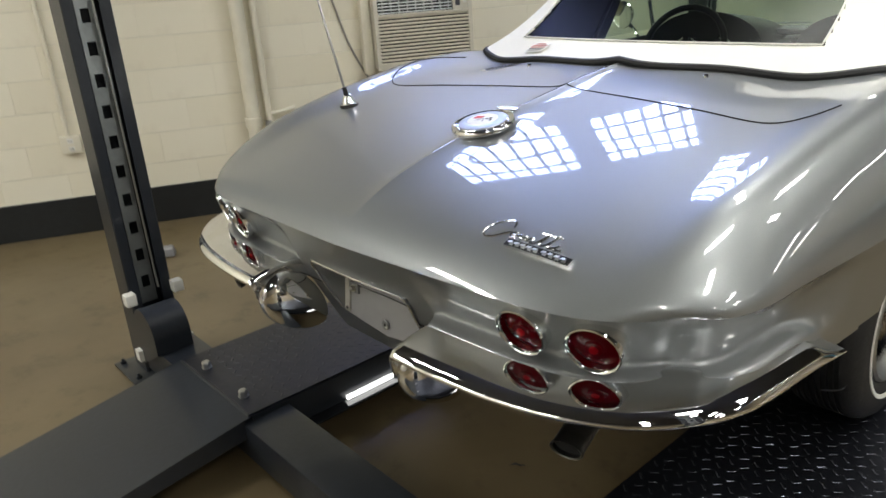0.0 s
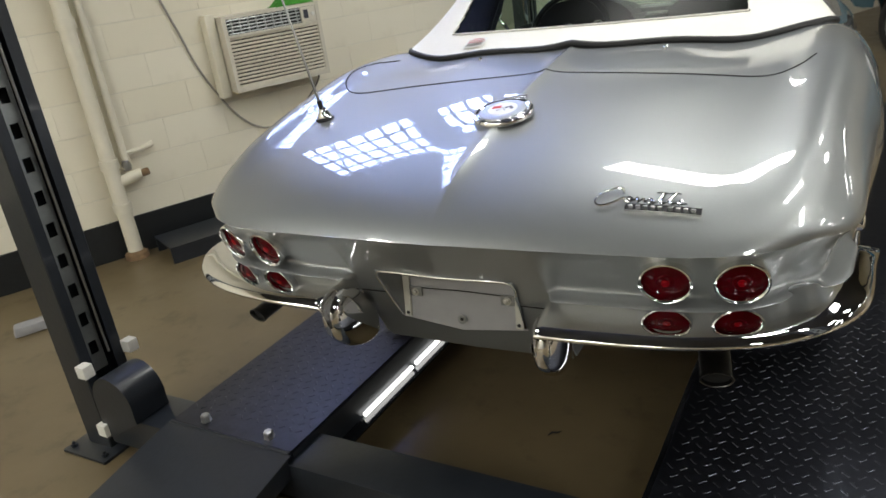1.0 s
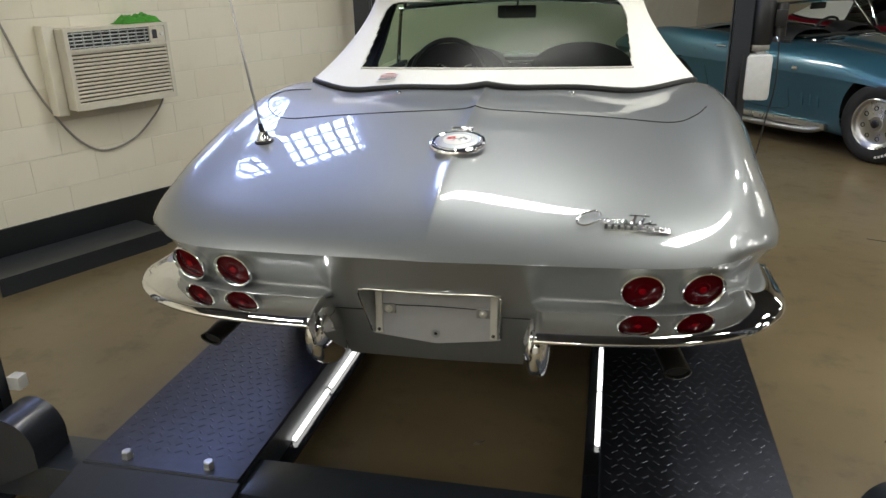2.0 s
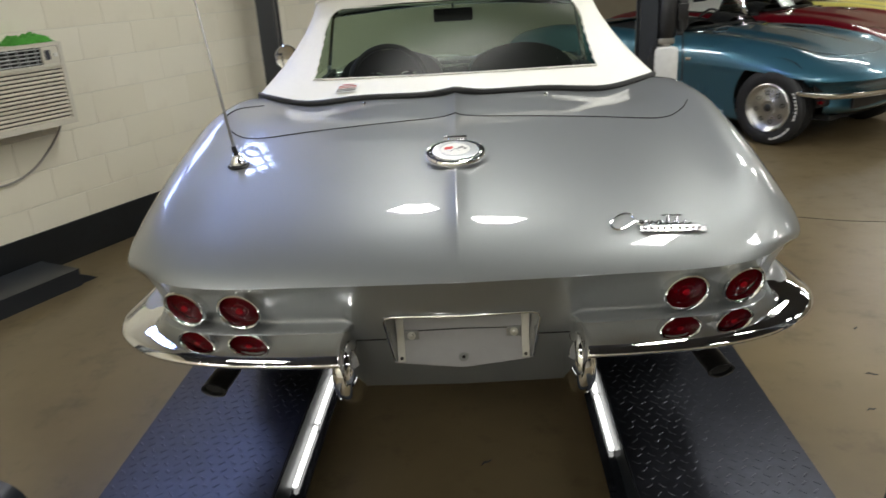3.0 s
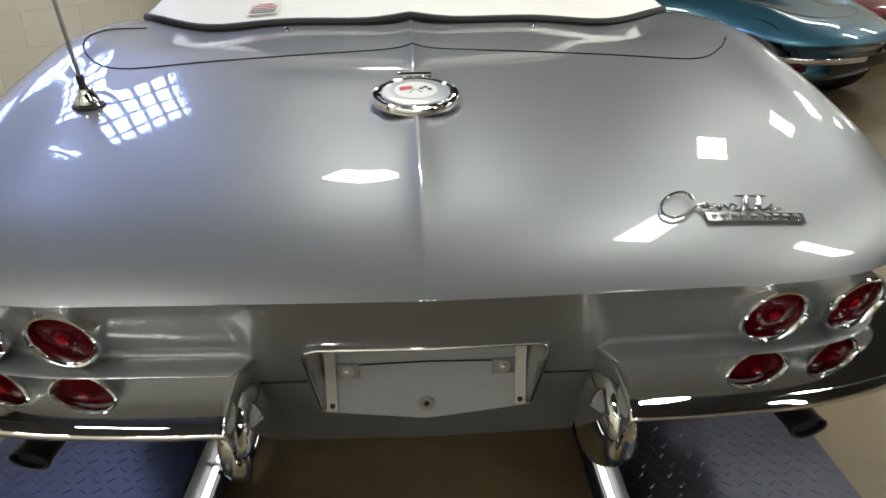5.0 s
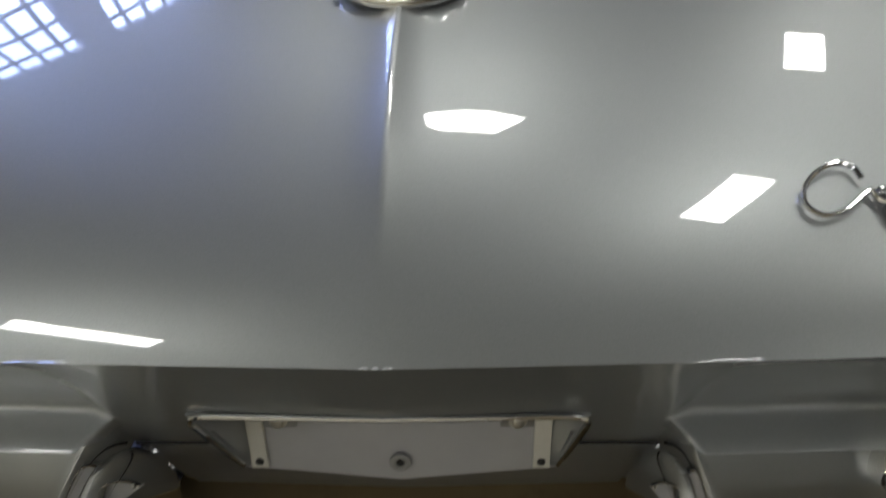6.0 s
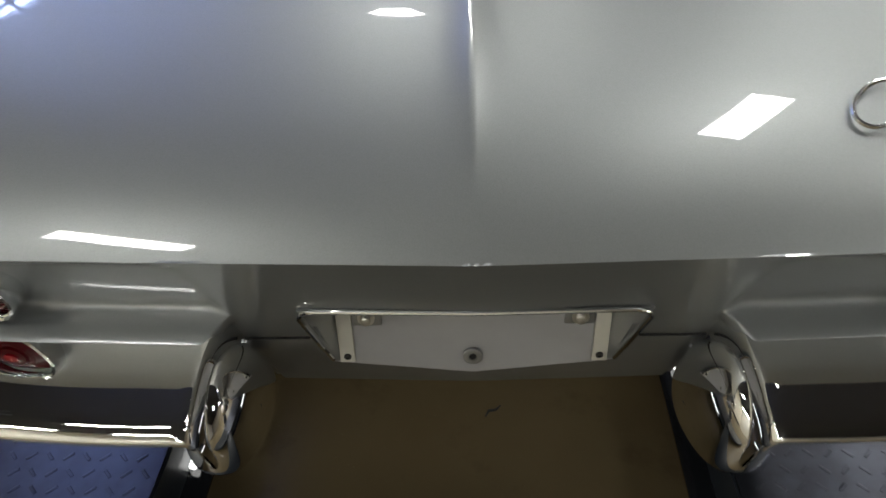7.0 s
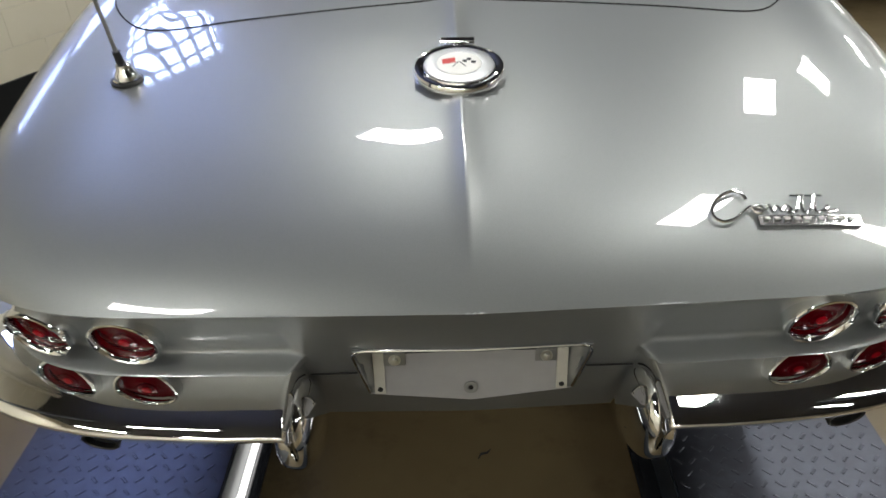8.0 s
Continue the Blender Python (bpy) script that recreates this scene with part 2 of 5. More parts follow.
def lathe(profile, seg=40, m=None, bm=None):
    """Turns (radius, height) about z."""
    bm = bm or bmesh.new()
    rings = []
    for r, h in profile:
        if r < 1e-5:
            rings.append([bm.verts.new((0, 0, h))])
        else:
            rings.append([bm.verts.new((r * math.cos(2 * math.pi * i / seg), r * math.sin(2 * math.pi * i / seg), h)) for i in range(seg)])
    made = [v for ring in rings for v in ring]
    for a, b in zip(rings, rings[1:]):
        for i in range(seg):
            j = (i + 1) % seg
            if len(a) == 1 and len(b) == 1:
                continue
            if len(a) == 1:
                bm.faces.new((a[0], b[j], b[i]))
            elif len(b) == 1:
                bm.faces.new((a[i], a[j], b[0]))
            else:
                bm.faces.new((a[i], a[j], b[j], b[i]))
    if m is not None:
        bmesh.ops.transform(bm, matrix=m, verts=made)
    return bm


def sweep(points, radius, sides=8, closed=False, bm=None, flat=1.0):
    """A round bar along a line; radius may be a list. flat squeezes it along its second axis."""
    bm = bm or bmesh.new()
    pts = [Vector(p) for p in points]
    n = len(pts)
    rad = radius if isinstance(radius, (list, tuple)) else [radius] * n
    rings = []
    side = None
    for i, p in enumerate(pts):
        a = pts[(i - 1) % n] if closed or i > 0 else p
        b = pts[(i + 1) % n] if closed or i < n - 1 else p
        t = (b - a).normalized()
        if side is None:
            side = t.orthogonal().normalized()
        side = (side - t * side.dot(t)).normalized()
        up = t.cross(side)
        rings.append([bm.verts.new(p + rad[i] * (side * math.cos(2 * math.pi * k / sides) + up * flat * math.sin(2 * math.pi * k / sides))) for k in range(sides)])
    for i in range(n if closed else n - 1):
        a, b = rings[i], rings[(i + 1) % n]
        for k in range(sides):
            l = (k + 1) % sides
            bm.faces.new((a[k], a[l], b[l], b[k]))
    if not closed:
        bm.faces.new(rings[0][::-1])
        bm.faces.new(rings[-1])
    return bm


def grid_mesh(rows, bm=None, drop=None, close=False):
    """Quads between rows of points; drop(i, j) leaves a cell open."""
    bm = bm or bmesh.new()
    vs = [[bm.verts.new(p) for p in row] for row in rows]
    for i in range(len(vs) - 1):
        m = len(vs[i])
        for j in range(m if close else m - 1):
            if drop and drop(i, j):
                continue
            bm.faces.new((vs[i][j], vs[i][(j + 1) % m], vs[i + 1][(j + 1) % m], vs[i + 1][j]))
    return bm


def thicken(bm, t):
    """Gives an open sheet a thickness."""
    bmesh.ops.recalc_face_normals(bm, faces=bm.faces)
    bmesh.ops.solidify(bm, geom=list(bm.faces), thickness=t)
    return bm


def smooth_line(points, per=8):
    """Catmull-Rom through the points."""
    p = [Vector(q) for q in points]
    p = [2 * p[0] - p[1]] + p + [2 * p[-1] - p[-2]]
    out = []
    for i in range(1, len(p) - 2):
        a, b, c, d = p[i - 1:i + 3]
        for k in range(per):
            t = k / per
            out.append(0.5 * (2 * b + (c - a) * t + (2 * a - 5 * b + 4 * c - d) * t * t + (3 * b - a - 3 * c + d) * t ** 3))
    out.append(p[-2])
    return out


def table(pairs, x):
    """Smooth reading of a table."""
    xs = [q[0] for q in pairs]
    ys = [q[1] for q in pairs]
    if x <= xs[0]:
        return ys[0]
    if x >= xs[-1]:
        return ys[-1]
    i = max(k for k in range(len(xs) - 1) if xs[k] <= x)
    def slope(k):
        if k == 0:
            return (ys[1] - ys[0]) / (xs[1] - xs[0])
        if k == len(xs) - 1:
            return (ys[-1] - ys[-2]) / (xs[-1] - xs[-2])
        a, b = (ys[k] - ys[k - 1]) / (xs[k] - xs[k - 1]), (ys[k + 1] - ys[k]) / (xs[k + 1] - xs[k])
        return 0 if a * b <= 0 else 2 * a * b / (a + b)
    h = xs[i + 1] - xs[i]
    t = (x - xs[i]) / h
    return ((1 + 2 * t) * (1 - t) ** 2 * ys[i] + t * (1 - t) ** 2 * h * slope(i)
            + t * t * (3 - 2 * t) * ys[i + 1] + t * t * (t - 1) * h * slope(i + 1))


def ease(a, b, x):
    t = min(1, max(0, (x - a) / (b - a)))
    return t * t * (3 - 2 * t)

# ---- the sports car: body shape ----
# Car axes: x to its right, y forward from the tail, z up from the ground.
AXLE_R, AXLE_F, TYRE_R, TRACK = 1.12, 3.60, 0.335, 0.775
TAIL, NOSE, Y_END = 0.149, 0.26, 4.04
WIDTH = [(0, 0.828), (0.015, 0.848), (0.04, 0.877), (0.08, 0.899), (0.16, 0.916), (0.25, 0.920), (0.4, 0.928), (0.55, 0.938), (0.8, 0.954), (1.1, 0.954), (1.5, 0.920), (2.0, 0.880), (2.5, 0.870), (3.0, 0.872), (3.5, 0.876), (3.8, 0.862), (3.95, 0.83), (4.04, 0.77)]
TOP = [(0, 0.725), (0.006, 0.7315), (0.02, 0.7445), (0.045, 0.7635), (0.095, 0.7925), (0.15, 0.816), (0.26, 0.852), (0.36, 0.877), (0.5, 0.906), (0.7, 0.939), (0.88, 0.964), (1.15, 0.985), (1.4, 0.985), (2.2, 0.93), (2.5, 0.925), (3.0, 0.885), (3.5, 0.815), (3.8, 0.74), (3.98, 0.65), (4.04, 0.58)]
CREASE = [(0, 0.725), (1.0, 0.715), (2.0, 0.69), (3.0, 0.66), (3.6, 0.62), (4.04, 0.58)]
CROWN = [(0, 0), (0.05, 0.010), (0.15, 0.028), (0.28, 0.040), (0.5, 0.042), (0.8, 0.044), (1.1, 0.026), (1.4, 0.004), (2.0, 0.0)]
FULL = [(0, 3.2), (0.06, 4.4), (0.15, 7.0), (0.3, 11.0), (0.5, 13.0), (1.0, 13.0), (1.6, 9.0), (3.0, 6.0), (3.6, 5.0), (4.04, 3.0)]


def tail_fade(v):
    return max(0.0, 1 - v / 1.3) ** 2


def nose_fade(v):
    return max(0.0, 1 - (Y_END - v) / 1.3) ** 2


def deck_point(u, v):
    """Upper body: u across (-1 to 1), v along."""
    w, a = table(WIDTH, v), abs(u)
    y = v - (TAIL * (1 - a ** 7) + 0.013 * max(0.0, 1 - a / 0.5)) * tail_fade(v) + NOSE * (1 - a ** 2.6) * nose_fade(v)
    zc, top, n = table(CREASE, v), table(TOP, v), table(FULL, v)
    z = zc + (top - zc) * math.sqrt(max(0.0, 1 - a ** n))
    x = u * w
    # fender crowns with a shallow valley inside them
    z += table(CROWN, v) * math.exp(-((a - 0.885) / 0.098) ** 2) * math.sqrt(max(0.0, 1 - a ** 14))
    z -= 0.022 * ease(0.72, 1.05, v) * (1 - ease(1.5, 1.9, v)) * math.exp(-((a - 0.58) / 0.16) ** 2)
    # spine along the middle, and the front wings above the hood
    spine = 0.0145 * ease(0.02, 0.20, v) * (1 - ease(1.1, 1.5, v))
    z += spine * math.exp(-abs(x) / 0.031)
    z += 0.055 * ease(2.3, 3.2, v) * (1 - ease(3.55, 3.95, v)) * math.exp(-((a - 0.78) / 0.16) ** 2)
    z += 0.030 * ease(2.4, 2.7, v) * (1 - ease(3.2, 3.7, v)) * (1 - ease(0.22, 0.34, a))
    # the corner of the tail tucks in towards the crease
    tuck = max(0.0, 1 - (z - zc) / 0.075) ** 2 * a ** 10 * (1 - ease(0.12, 0.6, v))
    return Vector((x - math.copysign(0.011 * tuck, x), y, z))


def deck_height(x, y):
    v = y
    for _ in range(12):
        w = table(WIDTH, v)
        u = max(-1, min(1, x / w))
        v = max(0, min(Y_END, y + TAIL * (1 - abs(u) ** 7) * tail_fade(v) - NOSE * (1 - abs(u) ** 2.6) * nose_fade(v)))
    return deck_point(max(-1, min(1, x / table(WIDTH, v))), v).z


def deck_normal(x, y):
    e = 0.01
    return Vector((deck_height(x - e, y) - deck_height(x + e, y), deck_height(x, y - e) - deck_height(x, y + e), 2 * e)).normalized()


SIDE = [(0, 0), (0.004, -0.02), (0.012, -0.05), (0.02, -0.09), (0.028, -0.14), (0.036, -0.19), (0.045, -0.25), (0.052, -0.31), (0.06, -0.37), (0.075, -0.43), (0.10, -0.48), (0.15, -0.51)]
POD = [(0, 0), (0.008, -0.008), (0.028, -0.032), (0.047, -0.066), (0.058, -0.095), (0.065, -0.113), (0.062, -0.1225), (0.046, -0.1265), (0.026, -0.1280), (0.016, -0.133), (0.018, -0.143), (0.070, -0.150), (0.085, -0.158), (0.095, -0.166), (0.105, -0.174), (0.115, -0.182), (0.125, -0.190), (0.135, -0.200)]
MIDDLE = [(0, 0), (0.004, -0.008), (0.016, -0.032), (0.032, -0.066), (0.0455, -0.095), (0.054, -0.113), (0.0582, -0.1225), (0.060, -0.1265), (0.0608, -0.1280), (0.063, -0.133), (0.068, -0.143), (0.084, -0.178), (0.101, -0.213), (0.119, -0.248), (0.137, -0.283), (0.155, -0.318), (0.172, -0.351), (0.190, -0.384)]
FRONT = [(0, 0), (0.01, -0.012), (0.04, -0.03), (0.07, -0.055), (0.10, -0.09), (0.13, -0.12), (0.15, -0.16), (0.15, -0.20), (0.14, -0.24), (0.15, -0.27), (0.19, -0.30), (0.26, -0.33)]


def profile_at(table_, k):
    i = min(int(k), len(table_) - 2)
    f = k - i
    n = len(table_) - 1
    p = [table_[max(0, min(n, i + d))] for d in (-1, 0, 1, 2)]
    return tuple(0.5 * (2 * p[1][q] + (p[2][q] - p[0][q]) * f + (2 * p[0][q] - 5 * p[1][q] + 4 * p[2][q] - p[3][q]) * f * f + (3 * p[1][q] - p[0][q] - 3 * p[2][q] + p[3][q]) * f ** 3) for q in (0, 1))


def skirt_rows(levels=69):
    """Lower body, from the crease down, as columns round the right half from tail to nose."""
    line, tags = [], []
    us = sorted([i / 90 for i in range(91)] + [0.3205 + 0.0035 * i for i in range(14)])
    for u in us:
        line.append(deck_point(u, 0.0))
        tags.append(("tail", u, 0))
    v = 0.02
    while v < Y_END - 0.01:
        line.append(deck_point(1, v))
        tags.append(("side", 1, v))
        v += 0.018
    for i in range(40, -1, -1):
        line.append(deck_point(i / 40, Y_END))
        tags.append(("nose", i / 40, Y_END))
    n = len(line)
    cols = []
    for i, p in enumerate(line):
        a, b = line[max(0, i - 6)], line[min(n - 1, i + 6)]
        if i == 0 or i == n - 1:
            t = Vector((1, 0, 0)) if i == 0 else Vector((-1, 0, 0))
        else:
            t = b - a
        inward = Vector((-t.y, t.x, 0)).normalized()
        where, u, v = tags[i]
        ws = ease(0.28, 0.55, v) if where == "side" else 0
        wf = ease(3.80, 4.02, v) if where == "side" else (1 if where == "nose" else 0)
        col = []
        for k in range(levels):
            s, po, mi, fr = (profile_at(tt, k / (levels - 1) * (len(tt) - 1)) for tt in (SIDE, POD, MIDDLE, FRONT))
            if where == "tail":
                # the pod's inner corner is soft at the crease and tighter at the ledge
                soft = 0.014 + 0.034 * (1 - ease(0.0, 0.115, -po[1]))
                wm = 1 - ease(0.285 - soft, 0.285 + soft, p.x) if k <= 40 else float(p.x < 0.29)
                d = [po[c] * (1 - wm) + mi[c] * wm for c in (0, 1)]
            elif where == "side":
                d = [(po[c] * (1 - ws) + s[c] * ws) * (1 - wf) + fr[c] * wf for c in (0, 1)]
            else:
                d = fr
            col.append(p + inward * d[0] + Vector((0, 0, d[1])))
        cols.append(col)
    return cols


def in_plate(p):
    half = 0.178 + 0.012 * (p.z - 0.46) / 0.16
    return p.y < 0.2 and abs(p.x) < half and 0.434 + 0.014 * abs(p.x) / 0.18 < p.z < 0.617


def body_mesh(open_cockpit):
    bm = bmesh.new()
    vs = [0, 0.002, 0.005, 0.009, 0.014, 0.02, 0.028, 0.038, 0.05, 0.065]
    while vs[-1] < Y_END - 0.06:
        vs.append(vs[-1] + 0.024)
    vs += [4.015, 4.03, Y_END]
    us = [i / 40 for i in range(-40, 41)]
    us = [math.copysign(abs(u) ** 0.85, u) for u in us]
    us = sorted(set(us + [-0.99, 0.99, -0.997, 0.997, 0.005, -0.005, 0.011, -0.011, 0.02, -0.02, 0.03, -0.03]))
    rows = [[deck_point(u, v) for u in us] for v in vs]

    def cockpit(i, j):
        c = (rows[i][j] + rows[i + 1][j + 1]) / 2
        return 1.22 < c.y < 2.30 and abs(c.x) < 0.66

    grid_mesh(rows, bm, cockpit)
    for sign in (1, -1):
        cols = [[Vector((sign * p.x, p.y, p.z)) for p in c] for c in skirt_rows()]

        def gap(i, j):
            c = (cols[i][j] + cols[i + 1][j + 1]) / 2
            top = cols[i][0], cols[i + 1][0]
            if j >= 40 and max(p.y for p in top) < 0.0 and abs(top[1].x) > 0.284 and abs(top[0].x) < 0.325:
                return True
            if in_plate(c) or (abs(c.x) > 0.62 and c.y < 0.76 and c.z < 0.475):
                return True
            for axle in (AXLE_R, AXLE_F):
                if abs(c.x) > 0.5 and math.hypot(c.y - axle, c.z - 0.36) < 0.375:
                    return True
            return False

        # pull the edge of each wheel opening on to its circle
        for col in cols:
            for p in col:
                for axle in (AXLE_R, AXLE_F):
                    if abs(p.x) > 0.5:
                        d = Vector((p.y - axle, p.z - 0.36))
                        if 0.36 < d.length < 0.392 and d.length > 0:
                            d = d.normalized() * 0.377
                            p.y, p.z = axle + d.x, 0.36 + d.y
        grid_mesh(cols, bm, gap)
    bmesh.ops.remove_doubles(bm, verts=bm.verts, dist=0.0004)
    return bm


def tail_lamp(car, x, y, z, turn):
    """A round lamp: chrome bezel, ribbed red lens, reflector in the middle."""
    m = pose(x, y, z, 106, 0, turn) @ Matrix.Diagonal((0.9, 0.9, 0.75, 1))
    bezel = part("tail_light", lathe([(0.050, -0.05), (0.0600, -0.05), (0.0622, -0.016), (0.0622, 0.000), (0.0605, 0.006), (0.0575, 0.0075), (0.0550, 0.005), (0.0530, -0.002), (0.0515, -0.016), (0.050, -0.05)], 56), CHROME, car, "round red tail light in a chrome bezel", place=m)
    prof = []
    for k in range(0, 26):
        r = 0.0518 * (1 - k / 25)
        h = -0.020 + 0.014 * (1 - (r / 0.0518) ** 2) + (0.0008 if k % 2 == 1 and r > 0.02 else 0)
        if r < 0.019:
            h += 0.004
        prof.append((r, h))
    part("lens", lathe(prof, 40), LENS, bezel, "red ribbed lens, darkened for the shade in its bezel")
    part("lens_button", lathe([(0.010, -0.004), (0.0095, 0.001), (0.005, 0.0025), (0, 0.003)], 20), LENS_CORE, bezel, "red bull's eye, coloured lighter as if lit")
    return bezel


def bumper_line(n=60):
    """Path of the rear bumper's root: from its inner end, round the corner, to its tip."""
    pts = smooth_line([(0.290, -0.085, 0), (0.40, -0.082, 0), (0.55, -0.066, 0), (0.68, -0.036, 0), (0.775, 0.01, 0), (0.832, 0.07, 0), (0.864, 0.16, 0), (0.885, 0.29, 0), (0.900, 0.43, 0)], 8)
    return pts


def rear_bumper(car, sign):
    pts = bumper_line()
    n = len(pts)
    rows = []
    for i, p in enumerate(pts):
        a, b = pts[max(0, i - 1)], pts[min(n - 1, i + 1)]
        t = (b - a).normalized()
        out = Vector((t.y, -t.x, 0))
        s = i / (n - 1)
        reach = 1 - 0.66 * ease(0.22, 0.95, s)
        rise = 0.018 * ease(0.4, 0.9, s)
        close = 1 - 0.75 * ease(0.9, 1.0, s)
        sec = [(-0.05, 0.5985), (-0.02, 0.5972), (0.01, 0.5958), (0.04, 0.5942), (0.065, 0.5925), (0.085, 0.5902), (0.10, 0.5875), (0.112, 0.5848), (0.124, 0.582), (0.134, 0.5795), (0.1425, 0.577), (0.148, 0.5742), (0.1515, 0.5695), (0.1545, 0.567), (0.1565, 0.564), (0.157, 0.560), (0.155, 0.5565), (0.151, 0.555), (0.144, 0.556)]
        row = []
        for o, z in sec:
            z = 0.55 + (z - 0.55) * close
            q = p + out * (o * reach)
            row.append(Vector((sign * q.x, q.y, z + rise - 0.042 * ease(0.5, 1.0, s))))
        rows.append(row)
    # the inner end rolls over and down
    first = rows[0]
    extra = []
    for k in range(7, 0, -1):
        f = k / 7 * math.pi / 2
        drop = 1 - math.cos(f)
        extra.append([Vector((q.x - sign * 0.013 * math.sin(f), q.y + 0.016 * drop, q.z - 0.060 * drop)) for q in first])
    rows = extra + rows
    bm = thicken(grid_mesh(rows), 0.003)
    bumper = part("rear_bumper", bm, CHROME, car, "chrome quarter bumper", sharp=60)
    # turned-down inner end, a drop-shaped blade
    gm = bmesh.new()
    bmesh.ops.create_uvsphere(gm, u_segments=48, v_segments=32, radius=1)
    for v in gm.verts:
        x, y, z = v.co
        v.co = (math.copysign(abs(x) ** 0.72, x) * 0.035 * (1 - 0.12 * y), y * 0.118, z * 0.074 * (1 - 0.22 * y))
    bmesh.ops.transform(gm, matrix=pose(sign * 0.286, -0.116, 0.470, -44, 0, sign * 3), verts=gm.verts)
    part("bumper_guard", gm, CHROME, bumper, "drop-shaped chrome bumper end")
    return bumper


def wheel(car, x, y, z, outward, style):
    """Tyre, whitewall or raised lettering, and cover, lying along the axle."""
    m = pose(x, y, z, 0, 90 * outward, 0)
    tyre_profile = [(0.205, -0.085), (0.225, -0.10), (0.27, -0.108), (0.31, -0.098), (0.328, -0.08), (0.335, -0.06)]
    for k in range(-3, 4):
        zz = k * 0.017
        tyre_profile += [(0.335, zz - 0.006), (0.329, zz - 0.0055), (0.329, zz + 0.0055), (0.335, zz + 0.006)]
    tyre_profile += [(0.335, 0.06), (0.328, 0.08), (0.31, 0.098), (0.27, 0.108), (0.225, 0.10), (0.205, 0.085)]
    w = part("wheel", lathe(tyre_profile, 72), RUBBER, car, "black treaded tyre", place=m)
    if style == "spoked":
        part("whitewall", lathe([(0.246, 0.1065), (0.247, 0.1085), (0.258, 0.1095), (0.2595, 0.1075)], 72), WHITE_RUBBER, w, "thin white sidewall stripe")
        part("rim", lathe([(0.214, 0.05), (0.214, 0.098), (0.205, 0.104), (0.196, 0.098), (0.186, 0.075), (0.150, 0.052), (0.06, 0.050), (0, 0.050)], 64), STEEL_DULL, w, "polished wheel rim")
        fins = bmesh.new()
        for k in range(54):
            a = 2 * math.pi * k / 54
            box(fins, 0.060, 0.190, -0.0022, 0.0022, 0.060, 0.094, Matrix.Rotation(a, 4, "Z") @ Matrix.Rotation(radians(8), 4, "Y"))
        part("fin_ring", fins, CHROME, w, "radial chrome fins", smooth=False)
        part("hub", lathe([(0.064, 0.06), (0.066, 0.105), (0.055, 0.125), (0.034, 0.132), (0.030, 0.155), (0.018, 0.162), (0, 0.163)], 40), CHROME, w, "chrome hub")
        ears = bmesh.new()
        for k in range(3):
            box(ears, 0.02, 0.088, -0.011, 0.011, 0.138, 0.150, Matrix.Rotation(2 * math.pi * k / 3, 4, "Z"), 0.003)
        part("knock_off_spinner", ears, CHROME, w)
    else:
        part("rim", lathe([(0.212, 0.02), (0.212, 0.099), (0.204, 0.104), (0.196, 0.098), (0.190, 0.07), (0.172, 0.058), (0.150, 0.064), (0.09, 0.070), (0.066, 0.078), (0.060, 0.088), (0, 0.088)], 64), ALLOY, w, "polished slotted alloy wheel")
        for k in range(8):
            a = 2 * math.pi * k / 8 + 0.2
            part("slot", lathe([(0.020, 0.0), (0.020, 0.012), (0.014, 0.012), (0.013, 0.002), (0, 0.002)], 16), DARK_HOLE, w, place=pose(0.128 * math.cos(a), 0.128 * math.sin(a), 0.058))
        part("hub_cap", lathe([(0.034, 0.086), (0.034, 0.100), (0.026, 0.106), (0, 0.107)], 24), BLACK_METAL, w)
        marks = bmesh.new()
        for k in range(15):
            a = 0.25 + 0.115 * k + (0.25 if k > 6 else 0)
            box(marks, -0.009, 0.009, -0.011, 0.011, 0.1085, 0.1105, Matrix.Rotation(a, 4, "Z") @ Matrix.Translation((0.276, 0, 0)))
        part("sidewall_lettering", marks, WHITE_RUBBER, w, "raised white marks on the sidewall", smooth=False)
    return w


TOP_BASE = [(0.73, 1.92), (0.755, 1.78), (0.785, 1.62), (0.803, 1.50), (0.807, 1.39), (0.790, 1.27), (0.72, 1.15), (0.56, 1.07), (0.34, 1.035), (0.12, 1.014), (0.0, 1.012)]
TOP_BASE = [(x, y, deck_height(x, y) + 0.016) for x, y in TOP_BASE]
TOP_BOW = [(0.610, 1.95, 1.270), (0.605, 1.85, 1.280), (0.598, 1.75, 1.290), (0.590, 1.66, 1.300), (0.580, 1.59, 1.310), (0.565, 1.545, 1.318), (0.525, 1.515, 1.328), (0.42, 1.500, 1.338), (0.26, 1.492, 1.345), (0.09, 1.488, 1.348), (0.0, 1.487, 1.348)]


def top_point(a, b):
    """The back of the soft top: a across from the right side (1) round the back to the left (-1), b up."""
    s = (1 - abs(a)) * 10
    i = min(int(s), 9)
    f = s - i

    def at(line):
        p = [Vector(line[max(0, min(10, i + k))]) for k in (-1, 0, 1, 2)]
        return 0.5 * (2 * p[1] + (p[2] - p[0]) * f + (2 * p[0] - 5 * p[1] + 4 * p[2] - p[3]) * f * f + (3 * p[1] - p[0] - 3 * p[2] + p[3]) * f ** 3)

    lo, hi = at(TOP_BASE), at(TOP_BOW)
    lo.z += (0.985 - lo.z) * min(1, b / 0.15) * (1 - ease(0.36, 0.60, abs(a)))
    flare = 0.42 * b + 0.58 * b * b
    q = lo.lerp(hi, b)
    out = 1 - (b - 0.75 * (b - flare) - flare * 0.25) * 0
    q.x = lo.x + (hi.x - lo.x) * (1.45 * b - 0.45 * b * b)
    q.y = lo.y + (hi.y - lo.y) * (1.75 * b - 0.75 * b * b)
    if a < 0:
        q.x = -q.x
    return q


WIN_LO, WIN_HI = 0.155, 0.86


